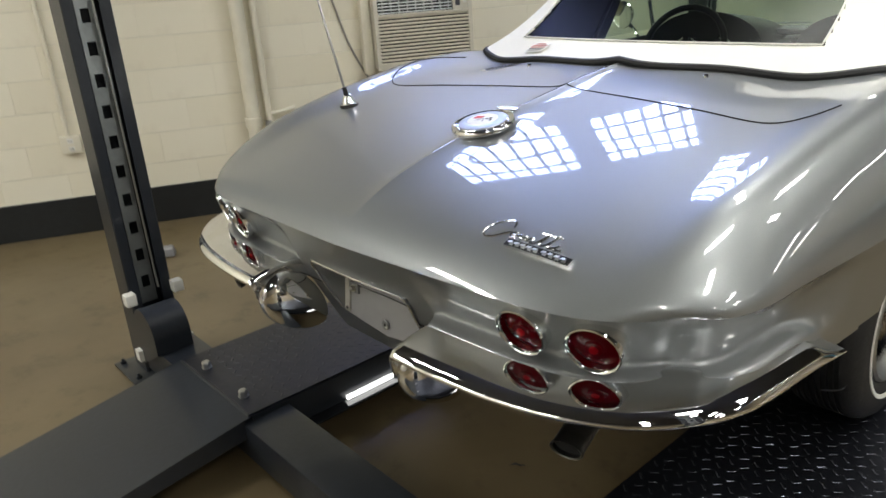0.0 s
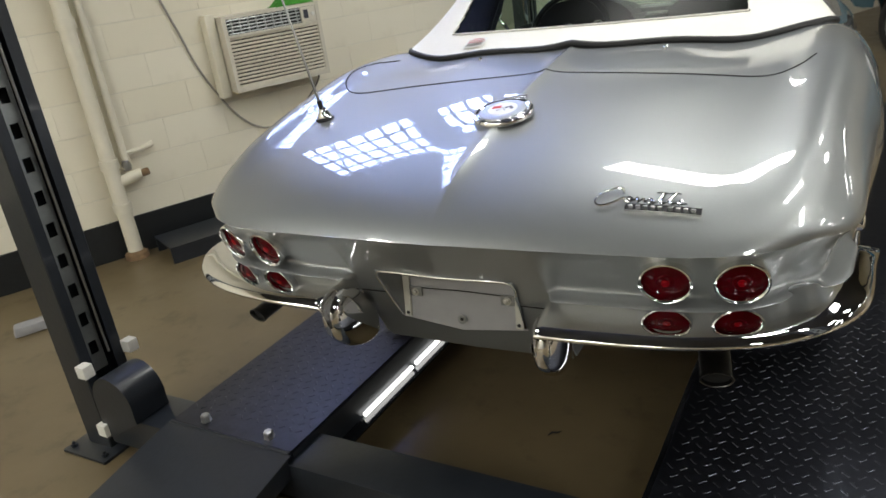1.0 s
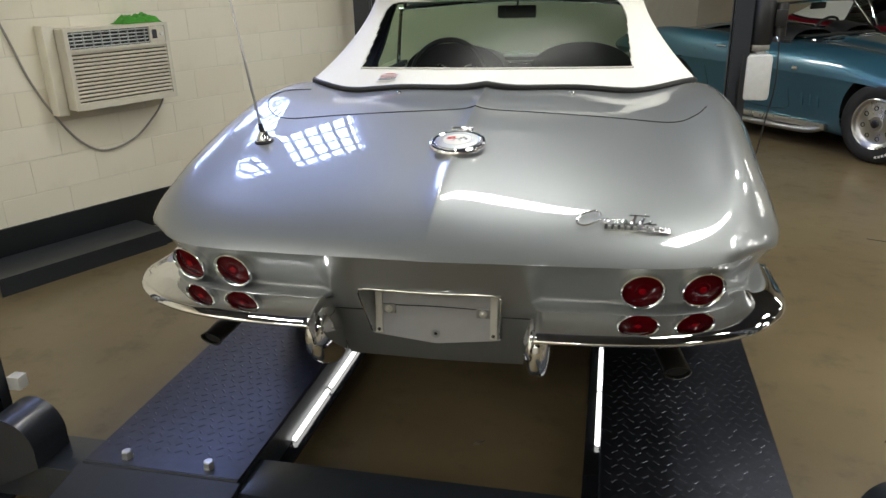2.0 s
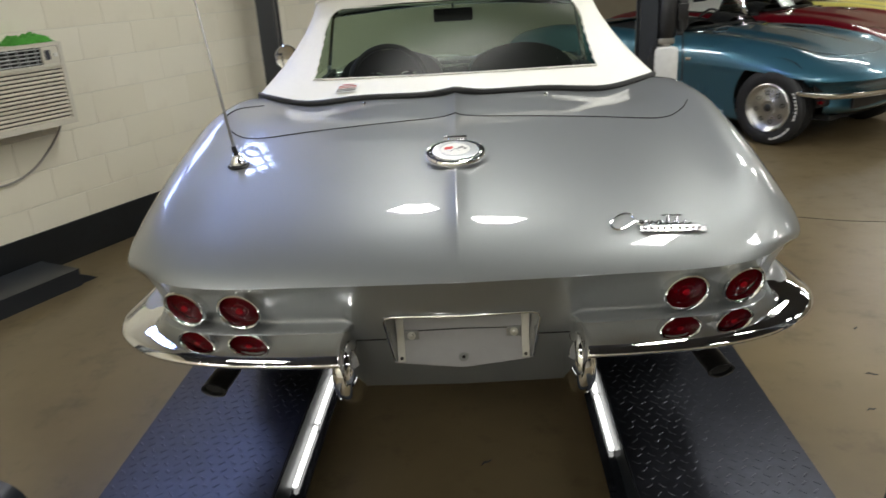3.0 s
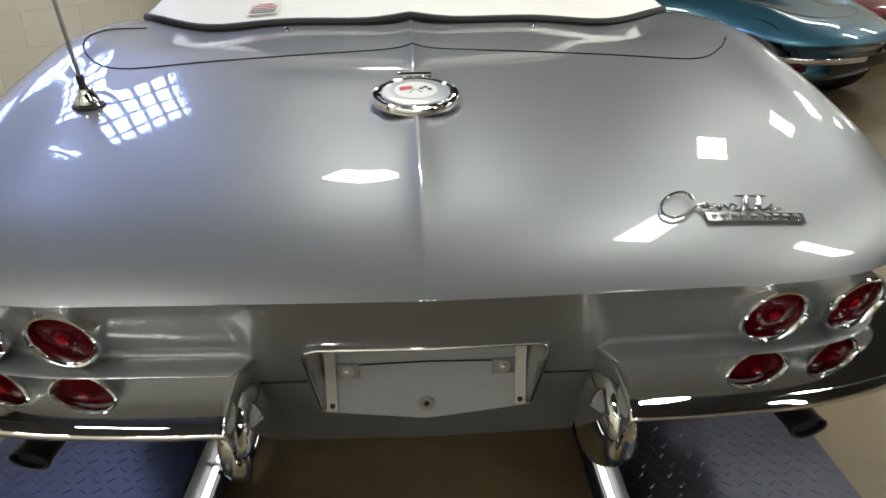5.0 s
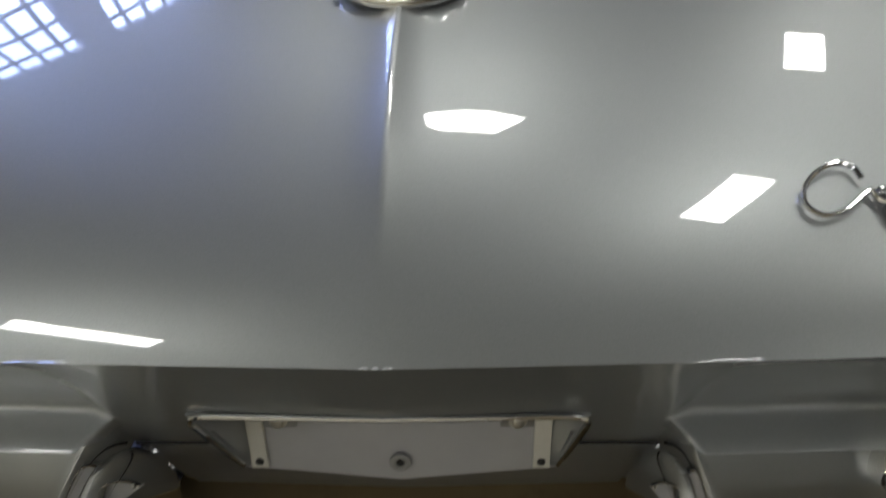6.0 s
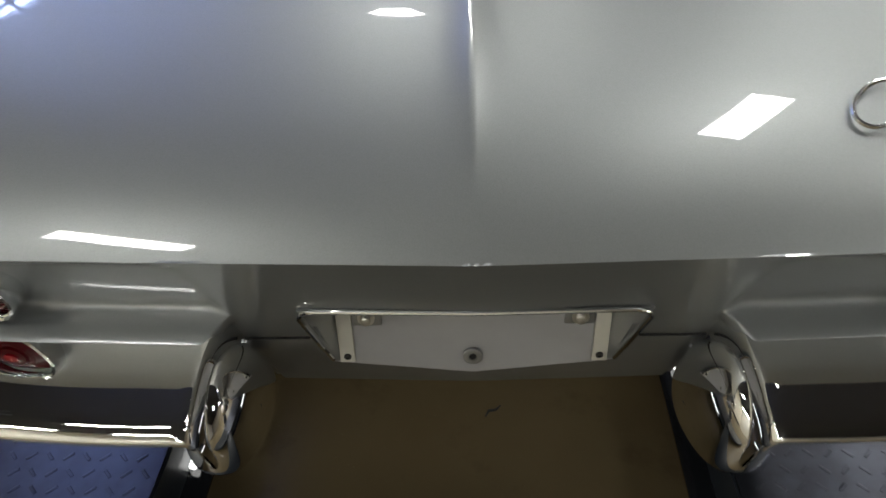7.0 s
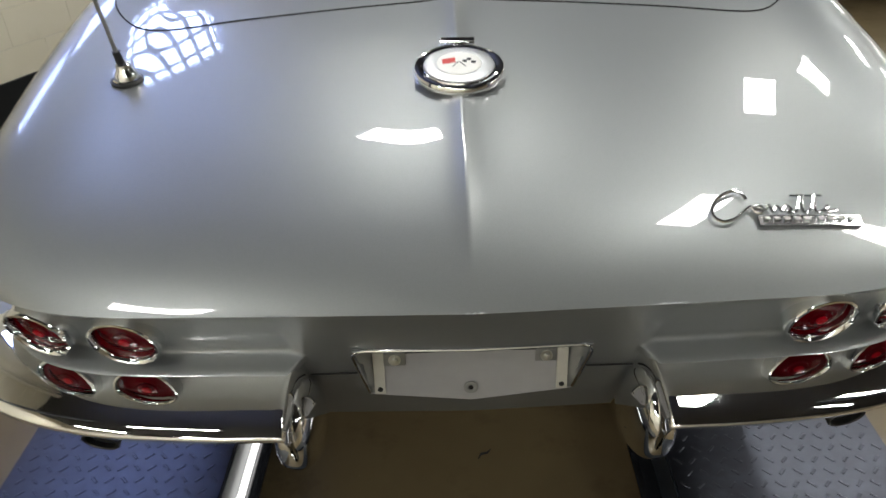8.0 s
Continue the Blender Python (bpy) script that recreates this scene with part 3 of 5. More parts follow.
def in_window(a, b, grow=0.0):
    da, db0, db1 = abs(a), b - (WIN_LO - grow), (WIN_HI + grow) - b
    edge = 0.312 + grow + 0.09 * (b - 0.155)
    if da > edge or db0 < 0 or db1 < 0:
        return False
    r, h = 0.06, 0.24
    if da > edge - r and db1 < h:
        return math.hypot((da - (edge - r)) / r, (h - db1) / h) < 1
    return True


def soft_top(car, cloth, label, header_y=2.26):
    na, nb = 260, 60
    A = [1 - 2 * i / na for i in range(na + 1)]
    B = [j / nb for j in range(nb + 1)]
    rows = [[top_point(a, b) for a in A] for b in B]
    cover = grid_mesh(rows, None, lambda i, j: in_window((A[j] + A[j + 1]) / 2, (B[i] + B[i + 1]) / 2))
    top_rows = []
    for k in range(15):
        f = k / 14
        row = []
        for a in A:
            p = top_point(a, 1)
            q = Vector((p.x * 0.96, p.y + (header_y - p.y) * f, p.z + 0.02 * math.sin(math.pi * min(1, f * 1.2)) * (1 - (p.x / 0.62) ** 2) - (p.z - 1.245) * f ** 2.2 * 0.9))
            row.append(p.lerp(q, min(1, f * 4)) if f < 0.25 else q)
        top_rows.append(row)
    grid_mesh(top_rows, cover)
    bmesh.ops.remove_doubles(cover, verts=cover.verts, dist=0.0005)
    top = part("soft_top", thicken(cover, 0.004), cloth, car, label, sharp=50)
    lining = grid_mesh([[top_point(a, b) + Vector((-0.012 if a > 0.2 else 0.012 if a < -0.2 else 0, 0.012, -0.006)) for a in A] for b in B], None, lambda i, j: in_window((A[j] + A[j + 1]) / 2, (B[i] + B[i + 1]) / 2, 0.012))
    part("lining", lining, VINYL_BLACK, top, "black inner lining")
    seam = [top_point(0.86 - 1.72 * i / 80, 0.985) + Vector((0, -0.004, 0.004)) for i in range(81)]
    part("bow_seam", sweep(seam, 0.006, 6), cloth, top, "stitched seam over the rear bow")
    pane_a = [0.42 - 0.84 * i / 60 for i in range(61)]
    pane_b = [0.14 + 0.735 * j / 20 for j in range(21)]
    lift = Vector((0, 0.006, -0.002))
    glass = part("rear_window", grid_mesh([[top_point(a, b) + lift for a in pane_a] for b in pane_b], None,
                 lambda i, j: not in_window((pane_a[j] + pane_a[j + 1]) / 2, (pane_b[i] + pane_b[i + 1]) / 2, 0.03)), PLASTIC_TINT, top, "clear vinyl rear window with a green tint")
    glass.visible_shadow = False
    rim = []
    for i in range(41):
        rim.append((0.312 - 0.624 * i / 40, WIN_LO))
    for i in range(1, 22):
        b = WIN_LO + (WIN_HI - 0.24 - WIN_LO) * i / 21
        rim.append((-(0.312 + 0.09 * (b - 0.155)), b))
    for i in range(1, 13):
        t = i / 12 * math.pi / 2
        b = WIN_HI - 0.24 + 0.24 * math.sin(t)
        rim.append((-(0.252 + 0.06 * math.cos(t) + 0.09 * (b - 0.155)), b))
    left = rim[41:]
    ring = rim[:41] + left + [(-a, b) for a, b in reversed(left)]
    path = [top_point(a, b) + Vector((0, -0.003, 0.002)) for a, b in ring]
    part("window_binding", sweep(path, 0.003, 6, True, None, 1.0), cloth, top, "stitched binding round the window")
    base = [top_point(1 - 2 * i / 100, 0.0) + Vector((0, -0.008 if abs(1 - 2 * i / 100) < 0.55 else -0.002, -0.009)) for i in range(101)]
    part("bottom_seal", sweep(base, 0.012, 8), SEAL, top, "black rubber seal along the lower edge")
    # side glass with its chrome frame
    for s in (1, -1):
        lower = [Vector((s * 0.70, y, 0.955)) for y in (1.84, 2.1, 2.34)]
        upper = [Vector((s * 0.575, 1.90, 1.265)), Vector((s * 0.575, 2.1, 1.268)), Vector((s * 0.60, 2.14, 1.225))]
        side = part("side_glass", grid_mesh([lower, upper]), GLASS, top)
        side.visible_shadow = False
        part("side_rail", sweep([lower[0], upper[0], upper[1], upper[2]], 0.009, 6), BLACK_METAL, top)
    return top


def interior(car):
    """Tub, dashboard with twin hoods, steering wheel, seats and mirror."""
    tub = bmesh.new()
    box(tub, -0.70, 0.70, 1.20, 2.5, 0.26, 0.28)
    box(tub, -0.70, -0.68, 1.20, 2.5, 0.28, 0.93)
    box(tub, 0.68, 0.70, 1.20, 2.5, 0.28, 0.93)
    box(tub, -0.68, 0.68, 1.20, 1.22, 0.28, 0.955)
    box(tub, -0.68, 0.68, 2.48, 2.5, 0.28, 0.90)
    part("cabin_tub", tub, VINYL_BLACK, car, "black cabin lining", smooth=False)
    shelf = [[Vector((x, 1.22 + 0.33 * k / 6, 0.955 - 0.28 * (k / 6) ** 2)) for x in (-0.66, -0.3, 0.3, 0.66)] for k in range(7)]
    part("rear_shelf", thicken(grid_mesh(shelf), 0.01), VINYL_BLACK, car)
    dash = bmesh.new()
    rows = []
    for k in range(9):
        y = 2.18 + 0.26 * k / 8
        row = []
        for i in range(61):
            x = -0.66 + 1.32 * i / 60
            hood = max(0.0, 1 - ((abs(x) - 0.34) / 0.27) ** 2) ** 0.5
            row.append(Vector((x, y, 0.905 + 0.085 * hood * 1.7 * (1 - 0.35 * (k / 8)) + 0.012 * k / 8)))
        rows.append(row)
    grid_mesh(rows, dash)
    face = [[Vector((p.x, 2.18 + 0.05 * j / 4, p.z - (p.z - 0.62) * j / 4)) for p in rows[0]] for j in range(5)]
    grid_mesh(face, dash)
    d = part("dashboard", dash, VINYL_BLACK, car, "black twin-hood dashboard")
    part("dash_top", a_box(-0.5, 0.5, 2.36, 2.47, 0.935, 0.958, None, 0.008), DASH_GREY, d)
    for x in (-0.42, -0.25):
        part("gauge", lathe([(0.062, 0), (0.062, 0.012), (0.056, 0.014), (0.054, 0.006), (0, 0.006)], 32), CHROME, d, "round dial with a chrome ring", place=pose(x, 2.178, 0.875, 84, 0, 0))
    part("centre_panel", a_box(-0.10, 0.10, 2.16, 2.19, 0.62, 0.90, None, 0.01), DASH_GREY, d)
    part("glove_panel", a_box(0.20, 0.52, 2.165, 2.185, 0.78, 0.90, None, 0.008), DASH_GREY, d)
    m = pose(-0.34, 1.99, 0.90, 68, 0, 0)
    st = part("steering_wheel", sweep([(0.19 * math.cos(2 * math.pi * k / 48), 0.19 * math.sin(2 * math.pi * k / 48), 0) for k in range(48)], 0.014, 10, True), BLACK_METAL, car, "black three-spoke steering wheel", place=m)
    for a in (0, 180, 270):
        part("spoke", a_box(0.03, 0.185, -0.013, 0.013, -0.022, -0.016, Matrix.Rotation(radians(a), 4, "Z")), STEEL_DULL, st)
    part("horn_button", lathe([(0.045, -0.03), (0.045, -0.008), (0.03, 0.0), (0, 0.002)], 24), BLACK_METAL, st)
    for s in (-1, 1):
        seat = part("seat", a_box(s * 0.34 - 0.23, s * 0.34 + 0.23, 1.50, 1.98, 0.30, 0.46, None, 0.05), VINYL_BLACK, car, "black bucket seat")
        part("backrest", a_box(s * 0.34 - 0.22, s * 0.34 + 0.22, -0.06, 0.06, 0, 0.44, pose(0, 1.50, 0.44, 14, 0, 0), 0.045), VINYL_BLACK, seat)
    mirror = part("inside_mirror", a_box(-0.10, 0.10, -0.012, 0.012, -0.032, 0.032, pose(0, 2.16, 1.205, -8, 0, 0), 0.01), BLACK_METAL, car, "black inside mirror")
    part("mirror_stem", sweep([(0, 2.17, 1.22), (0, 2.21, 1.262)], 0.005, 6), BLACK_METAL, mirror)


def windscreen(car):
    """Raked curved glass in a chrome frame."""
    lo, hi = [], []
    for i in range(25):
        a = -1 + i / 12
        lo.append(Vector((0.70 * a, 2.72 - 0.36 * abs(a) ** 2.4, 0.905 + 0.02 * (1 - a * a))))
        hi.append(Vector((0.60 * a, 2.28 - 0.20 * abs(a) ** 2.4, 1.235 + 0.025 * (1 - a * a))))
    rows = [[l.lerp(h, k / 8) for l, h in zip(lo, hi)] for k in range(9)]
    glass = part("windscreen", grid_mesh(rows), GLASS, car, "curved windscreen in a chrome frame")
    glass.visible_shadow = False
    part("screen_frame", sweep(lo + hi[::-1], 0.012, 8, True), CHROME, glass)
    wip = smooth_line([(-0.42, 2.60, 0.93), (-0.2, 2.66, 0.955), (0.02, 2.69, 0.95)], 5)
    part("wiper", sweep(wip, 0.005, 5), STEEL_DULL, glass)
    part("wiper", sweep([p + Vector((0.42, 0, 0)) for p in wip], 0.005, 5), STEEL_DULL, glass)


def plate_recess(car):
    """The empty number plate bay: backing, side brackets, bolts and bright surround."""
    z0, z1 = 0.424, 0.617

    def back_y(z):
        return -0.026 + (z - 0.43) * 0.12

    def skin_y(z):
        return -0.156 + table([(0.725 + d, inset) for inset, d in reversed(MIDDLE)], z)

    rows = []
    for k in range(15):
        f = k / 14
        row = []
        for i in range(21):
            a = -1 + i / 10
            half = 0.186 + 0.012 * (f - 0.2)
            lowest = z0 + 0.020 * abs(a)
            z = lowest + (z1 - lowest) * f
            row.append(Vector((a * half, back_y(z), z)))
        rows.append(row)
    panel = part("plate_backing", thicken(grid_mesh(rows), 0.003), PLATE_GREY, car, "pale grey painted empty number plate bay")
    shell = bmesh.new()
    for s in (-1, 1):
        side = []
        for k in range(9):
            z = 0.450 + (z1 - 0.450) * k / 8
            half = 0.178 + 0.012 * (z - 0.46) / 0.16
            side.append([Vector((s * (half + 0.004), skin_y(z) - 0.004, z)), Vector((s * (half - 0.006), back_y(z), z))])
        grid_mesh(side, shell)
    grid_mesh([[Vector((x, skin_y(z1) - 0.004, z1)), Vector((x, back_y(z1), z1 - 0.004))] for x in [-0.192 + 0.384 * i / 12 for i in range(13)]], shell)
    part("bay_wall", thicken(shell, 0.003), SILVER, panel)
    for s in (-1, 1):
        strip = bmesh.new()
        pts = [[Vector((s * (0.150 + dx), back_y(z) - 0.007, z)) for dx in (0.004, 0.007, 0.020, 0.023)] for z in (0.449, 0.48, 0.55, 0.611)]
        grid_mesh(pts, strip)
        part("plate_bracket", thicken(strip, 0.006), BRACKET, panel, "pale plate bracket strip")
        part("bracket_screw", lathe([(0.005, 0), (0.005, 0.002), (0.003, 0.003), (0.0025, 0.001), (0, 0.001)], 14), BLACK_METAL, panel, place=pose(s * 0.163, back_y(0.458) - 0.007, 0.459, 90, 0, 0))
        part("mounting_tab", a_box(s * 0.134 - 0.019, s * 0.134 + 0.019, -0.003, 0.003, -0.014, 0.014, pose(0, back_y(0.522) - 0.005, 0.522, 0, 0, 0), 0.002), SILVER, panel)
        part("tab_bolt", lathe([(0.011, 0), (0.011, 0.003), (0.0065, 0.003), (0.0065, 0.009), (0.005, 0.010), (0, 0.010)], 12), BOLT_STEEL, panel, place=pose(s * 0.134, back_y(0.522) - 0.008, 0.522, 84, 0, 0))
        part("top_bolt", lathe([(0.010, 0), (0.010, 0.006), (0, 0.007)], 12), BLACK_METAL, panel, place=pose(s * 0.09, back_y(0.606) - 0.02, 0.606, 84, 0, 0))
    part("grommet", lathe([(0.0125, 0), (0.0125, 0.003), (0.010, 0.004), (0.0055, 0.003), (0.0045, -0.002), (0, -0.002)], 24), SILVER, panel, place=pose(0, back_y(0.455) - 0.004, 0.456, 84, 0, 0))
    part("grommet_hole", lathe([(0.0044, 0), (0.0044, 0.001), (0, 0.001)], 16), DARK_HOLE, panel, place=pose(0, back_y(0.455) - 0.0055, 0.456, 84, 0, 0))
    part("press_line", sweep([(-0.146, back_y(0.531) - 0.003, 0.531), (0, back_y(0.534) - 0.003, 0.534), (0.146, back_y(0.531) - 0.003, 0.531)], 0.0015, 5), DARK_HOLE, panel)
    line = []
    for s in (-1, 1):
        leg = [Vector((s * (0.182 + 0.014 * (z - 0.46) / 0.16), skin_y(z) - 0.006, z)) for z in (0.456, 0.51, 0.56, 0.600)]
        leg.append(Vector((s * 0.188, skin_y(0.614) - 0.006, 0.614)))
        leg.append(Vector((s * 0.172, skin_y(0.619) - 0.007, 0.6195)))
        line.append(leg)
    whole = line[0] + [Vector((0, skin_y(0.617) - 0.009, 0.6165))] + line[1][::-1]
    part("plate_surround", sweep(whole, 0.0028, 8), CHROME, panel, "thin bright surround")


def script_badge(car, x0, x1, y):
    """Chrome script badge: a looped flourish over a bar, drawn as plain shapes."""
    def on(x, yy, up=0.004):
        return Vector((x, yy, deck_height(x, yy) + up))
    k = (x1 - x0) / 0.23
    bar = bmesh.new()
    rows = [[on(x0 + (0.072 + 0.158 * f) * k, y + dy, 0.0075) for f in [j / 16 for j in range(17)]] for dy in (-0.0085, 0.0, 0.0085)]
    grid_mesh(rows, bar)
    badge = part("script_badge", thicken(bar, 0.006), BADGE, car, "chrome script badge with a bar below")
    curve = [(0.062, 0.044), (0.058, 0.058), (0.046, 0.063), (0.026, 0.054), (0.008, 0.034), (0.004, 0.014), (0.016, 0.003), (0.036, 0.008), (0.056, 0.024), (0.066, 0.030), (0.070, 0.020), (0.078, 0.018), (0.083, 0.028), (0.076, 0.033), (0.072, 0.026), (0.086, 0.024), (0.094, 0.032), (0.097, 0.018), (0.106, 0.030), (0.112, 0.020), (0.120, 0.031), (0.127, 0.024), (0.120, 0.018), (0.134, 0.020), (0.150, 0.052), (0.144, 0.020), (0.158, 0.024), (0.172, 0.054), (0.164, 0.020), (0.178, 0.023), (0.186, 0.031), (0.180, 0.019), (0.198, 0.022)]
    pts = smooth_line([(a, b, 0) for a, b in curve], 6)
    path = [on(x0 + p.x * k, y + (p.y * 0.92 - 0.004) * k * 1.02, 0.0075) for p in pts]
    part("flourish", sweep(path, 0.0026, 6), BADGE, badge, "looped chrome flourish")
    cross = [on(x0 + q * k, y + 0.043 * k, 0.008) for q in (0.132, 0.15, 0.172, 0.182)]
    part("cross_stroke", sweep(cross, 0.002, 6), BADGE, badge)
    for i in range(9):
        a = 0.084 + 0.0155 * i + (0.006 if i > 4 else 0)
        p = on(x0 + a * k, y, 0.0105)
        part("bar_mark", a_box(-0.0042, 0.0042, -0.0040, 0.0040, -0.001, 0.0004, Matrix.Translation(p)), STEEL_DULL, badge)


def fuel_cap(car, y):
    z = deck_height(0, y) + 0.004
    n = deck_normal(0.15, y)
    tilt = Vector((0, n.y, n.z)).to_track_quat("Z", "Y").to_matrix().to_4x4()
    m = Matrix.Translation((0, y, z)) @ tilt
    cap = part("fuel_cap", lathe([(0.070, -0.015), (0.088, -0.012), (0.0885, 0.002), (0.085, 0.010), (0.079, 0.012), (0.073, 0.009), (0.071, 0.004), (0.069, 0.010), (0.064, 0.013), (0.060, 0.013), (0.052, 0.016), (0.046, 0.0165), (0, 0.017)], 64), CHROME, car, "round chrome fuel filler lid", place=m @ Matrix.Diagonal((1, 1, 0.62, 1)))
    part("lid_dish", lathe([(0.0685, 0.0105), (0.0665, 0.0150), (0.058, 0.0172), (0.044, 0.0180), (0.040, 0.0172)], 56), SATIN, cap, "satin grey dished ring")
    part("medallion", lathe([(0.0435, 0.0165), (0.043, 0.0190), (0.040, 0.0197), (0, 0.0205)], 48), WHITE_PLASTIC, cap, "white round medallion")
    for s, mat in ((-1, RED_INK), (1, BLACK_INK)):
        for i in range(3):
            for j in range(2):
                if s == 1 and (i + j) % 2:
                    continue
                part("flag_patch", a_box(-0.0042, 0.0042, -0.0046, 0.0046, 0.0198, 0.0209, pose(s * (0.011 + 0.0084 * i), 0.005 + 0.009 * j - 0.002 * i, 0, 0, 0, -s * 14)), mat, cap)
        part("flag_staff", a_box(-0.001, 0.001, -0.018, 0.004, 0.0198, 0.0208, pose(s * 0.003, 0.0, 0, 0, 0, s * 32)), BLACK_INK, cap)
    hinge = a_box(-0.035, 0.035, 0.094, 0.112, -0.006, 0.014, None, 0.003)
    part("hinge", hinge, CHROME, cap, "chrome hinge block")


def antenna(car, x, y):
    z = deck_height(x, y)
    base = part("antenna", lathe([(0.027, -0.006), (0.028, 0.003), (0.024, 0.006), (0.022, 0.016), (0.016, 0.024), (0.014, 0.034), (0.008, 0.038), (0, 0.038)], 28), CHROME, car, "telescopic chrome aerial on a chrome base", place=pose(x, y, z + 0.002, 6, 0, 0))
    part("base_gasket", lathe([(0.031, -0.006), (0.032, 0.001), (0.028, 0.004), (0, 0.004)], 28), SEAL, base)
    d = Vector((-0.037, -0.09, 0.98)).normalized()
    mast = []
    rad = []
    for s0, s1, r in ((0.03, 0.055, 0.0065), (0.055, 0.30, 0.0042), (0.30, 0.55, 0.0034), (0.55, 0.80, 0.0026)):
        mast += [d * s0, d * (s1 - 0.001)]
        rad += [r, r]
    part("mast", sweep(mast, rad, 8), STEEL_DULL, base, "slender steel mast")
    part("mast_collar", sweep([d * 0.036, d * 0.062], 0.008, 10), SEAL, base)


def seam_line(car, points, radius=0.0016, mat=None):
    part("panel_gap", sweep(points, radius, 5), mat or DARK_HOLE, car, "narrow dark panel gap")


def build_car(name, m, paint, label, cloth=None, wheels="spoked", tail=True):
    car = thing(name, m)
    tagged(car, label, "car")
    part("body", body_mesh(True), paint, car, "", sharp=50)
    interior(car)
    windscreen(car)
    if cloth:
        soft_top(car, cloth, "white vinyl soft top" if cloth is VINYL_WHITE else "dark soft top")
    for y in (AXLE_R, AXLE_F):
        for s in (-1, 1):
            wheel(car, s * TRACK, y, TYRE_R, s, wheels)
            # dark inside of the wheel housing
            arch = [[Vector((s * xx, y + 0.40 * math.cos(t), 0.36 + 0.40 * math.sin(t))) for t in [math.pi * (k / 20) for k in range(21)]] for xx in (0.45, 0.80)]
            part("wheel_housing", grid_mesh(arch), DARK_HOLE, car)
    under = a_box(-0.56, 0.56, 0.62, 4.0, 0.22, 0.26)
    part("underbody", under, DARK_HOLE, car, smooth=False)
    # doors, hood and sills
    for s in (-1, 1):
        door = []
        for y, z in ((1.62, 0.95), (1.60, 0.80), (1.64, 0.50), (1.72, 0.34), (2.0, 0.32), (2.62, 0.32), (2.66, 0.5), (2.66, 0.80), (2.66, 0.90)):
            zc = table(CREASE, y)
            if z > zc:
                w = table(WIDTH, y)
                n = table(FULL, y)
                top = table(TOP, y)
                f = min(1, (z - zc) / max(0.01, top - zc))
                x = w * max(0.0, 1 - f * f) ** (1 / n)
            else:
                x = table(WIDTH, y) - table([(p[1] * -1, p[0]) for p in SIDE], zc - z)
            door.append(Vector((s * (x + 0.0006), y, z)))
        seam_line(car, smooth_line(door, 4), 0.002)
        part("sill", a_box(s * 0.80 - 0.03, s * 0.80 + 0.03, 1.46, 3.10, 0.19, 0.245, None, 0.008), ALLOY, car, "ribbed alloy sill moulding")
        part("door_handle", sweep([(s * 0.862, 1.72, 0.84), (s * 0.88, 1.75, 0.845), (s * 0.88, 1.83, 0.845), (s * 0.862, 1.86, 0.84)], 0.008, 6), CHROME, car)
        fb = smooth_line([(s * 0.30, 4.305, 0.47), (s * 0.55, 4.24, 0.47), (s * 0.74, 4.13, 0.47), (s * 0.83, 3.99, 0.475), (s * 0.865, 3.86, 0.48)], 6)
        part("front_bumper", sweep(fb, [0.034] * (len(fb) - 1) + [0.02], 10, False, None, 0.7), CHROME, car, "chrome front quarter bumper")
        for k in range(3):
            part("side_vent", a_box(s * 0.826 - 0.012, s * 0.826 + 0.012, 2.80 + 0.085 * k, 2.835 + 0.085 * k, 0.38, 0.56, None, 0.008), paint, car, "slanted vent in the front wing")
        def hood_at(x, y, up):
            return Vector((s * x, y, deck_height(x, y) + up))
        vent = part("cowl_grille", thicken(grid_mesh([[hood_at(0.50 + 0.02 * q, 2.80 + 0.03 * k, 0.003) for q in range(4)] for k in range(9)]), 0.002), DARK_HOLE, car, "dark slotted vent in the hood")
        for k in range(13):
            y = 2.806 + 0.019 * k
            part("vent_bar", sweep([hood_at(0.504, y, 0.004), hood_at(0.53, y, 0.0045), hood_at(0.556, y, 0.004)], 0.0032, 5), CHROME, vent)
        part("fender_emblem", a_box(s * 0.874 - 0.004, s * 0.874 + 0.004, 2.70, 2.76, 0.695, 0.725, None, 0.002), CHROME, car, "small crossed emblem")
        part("side_marker", a_box(s * 0.80 - 0.02, s * 0.80 + 0.02, 4.02, 4.06, 0.40, 0.43, None, 0.006), LENS, car, "small red marker lamp")
        part("headlight_lid", a_box(s * 0.56 - 0.15, s * 0.56 + 0.15, -0.01, 0.01, -0.05, 0.05, pose(0, 4.16, 0.545, -30, 0, -s * 16), 0.006), paint, car, "closed headlight panel")
    part("grille", a_box(-0.50, 0.50, 4.13, 4.16, 0.33, 0.43, None, 0.01), BLACK_METAL, car, "black front grille")
    hood = [Vector((x, y, deck_height(x, y) + 0.0008)) for x, y in [(-0.56, 2.80), (-0.55, 3.2), (-0.50, 3.75), (-0.3, 3.93), (0, 3.97), (0.3, 3.93), (0.50, 3.75), (0.55, 3.2), (0.56, 2.80)]]
    seam_line(car, smooth_line(hood, 6), 0.002)
    return car


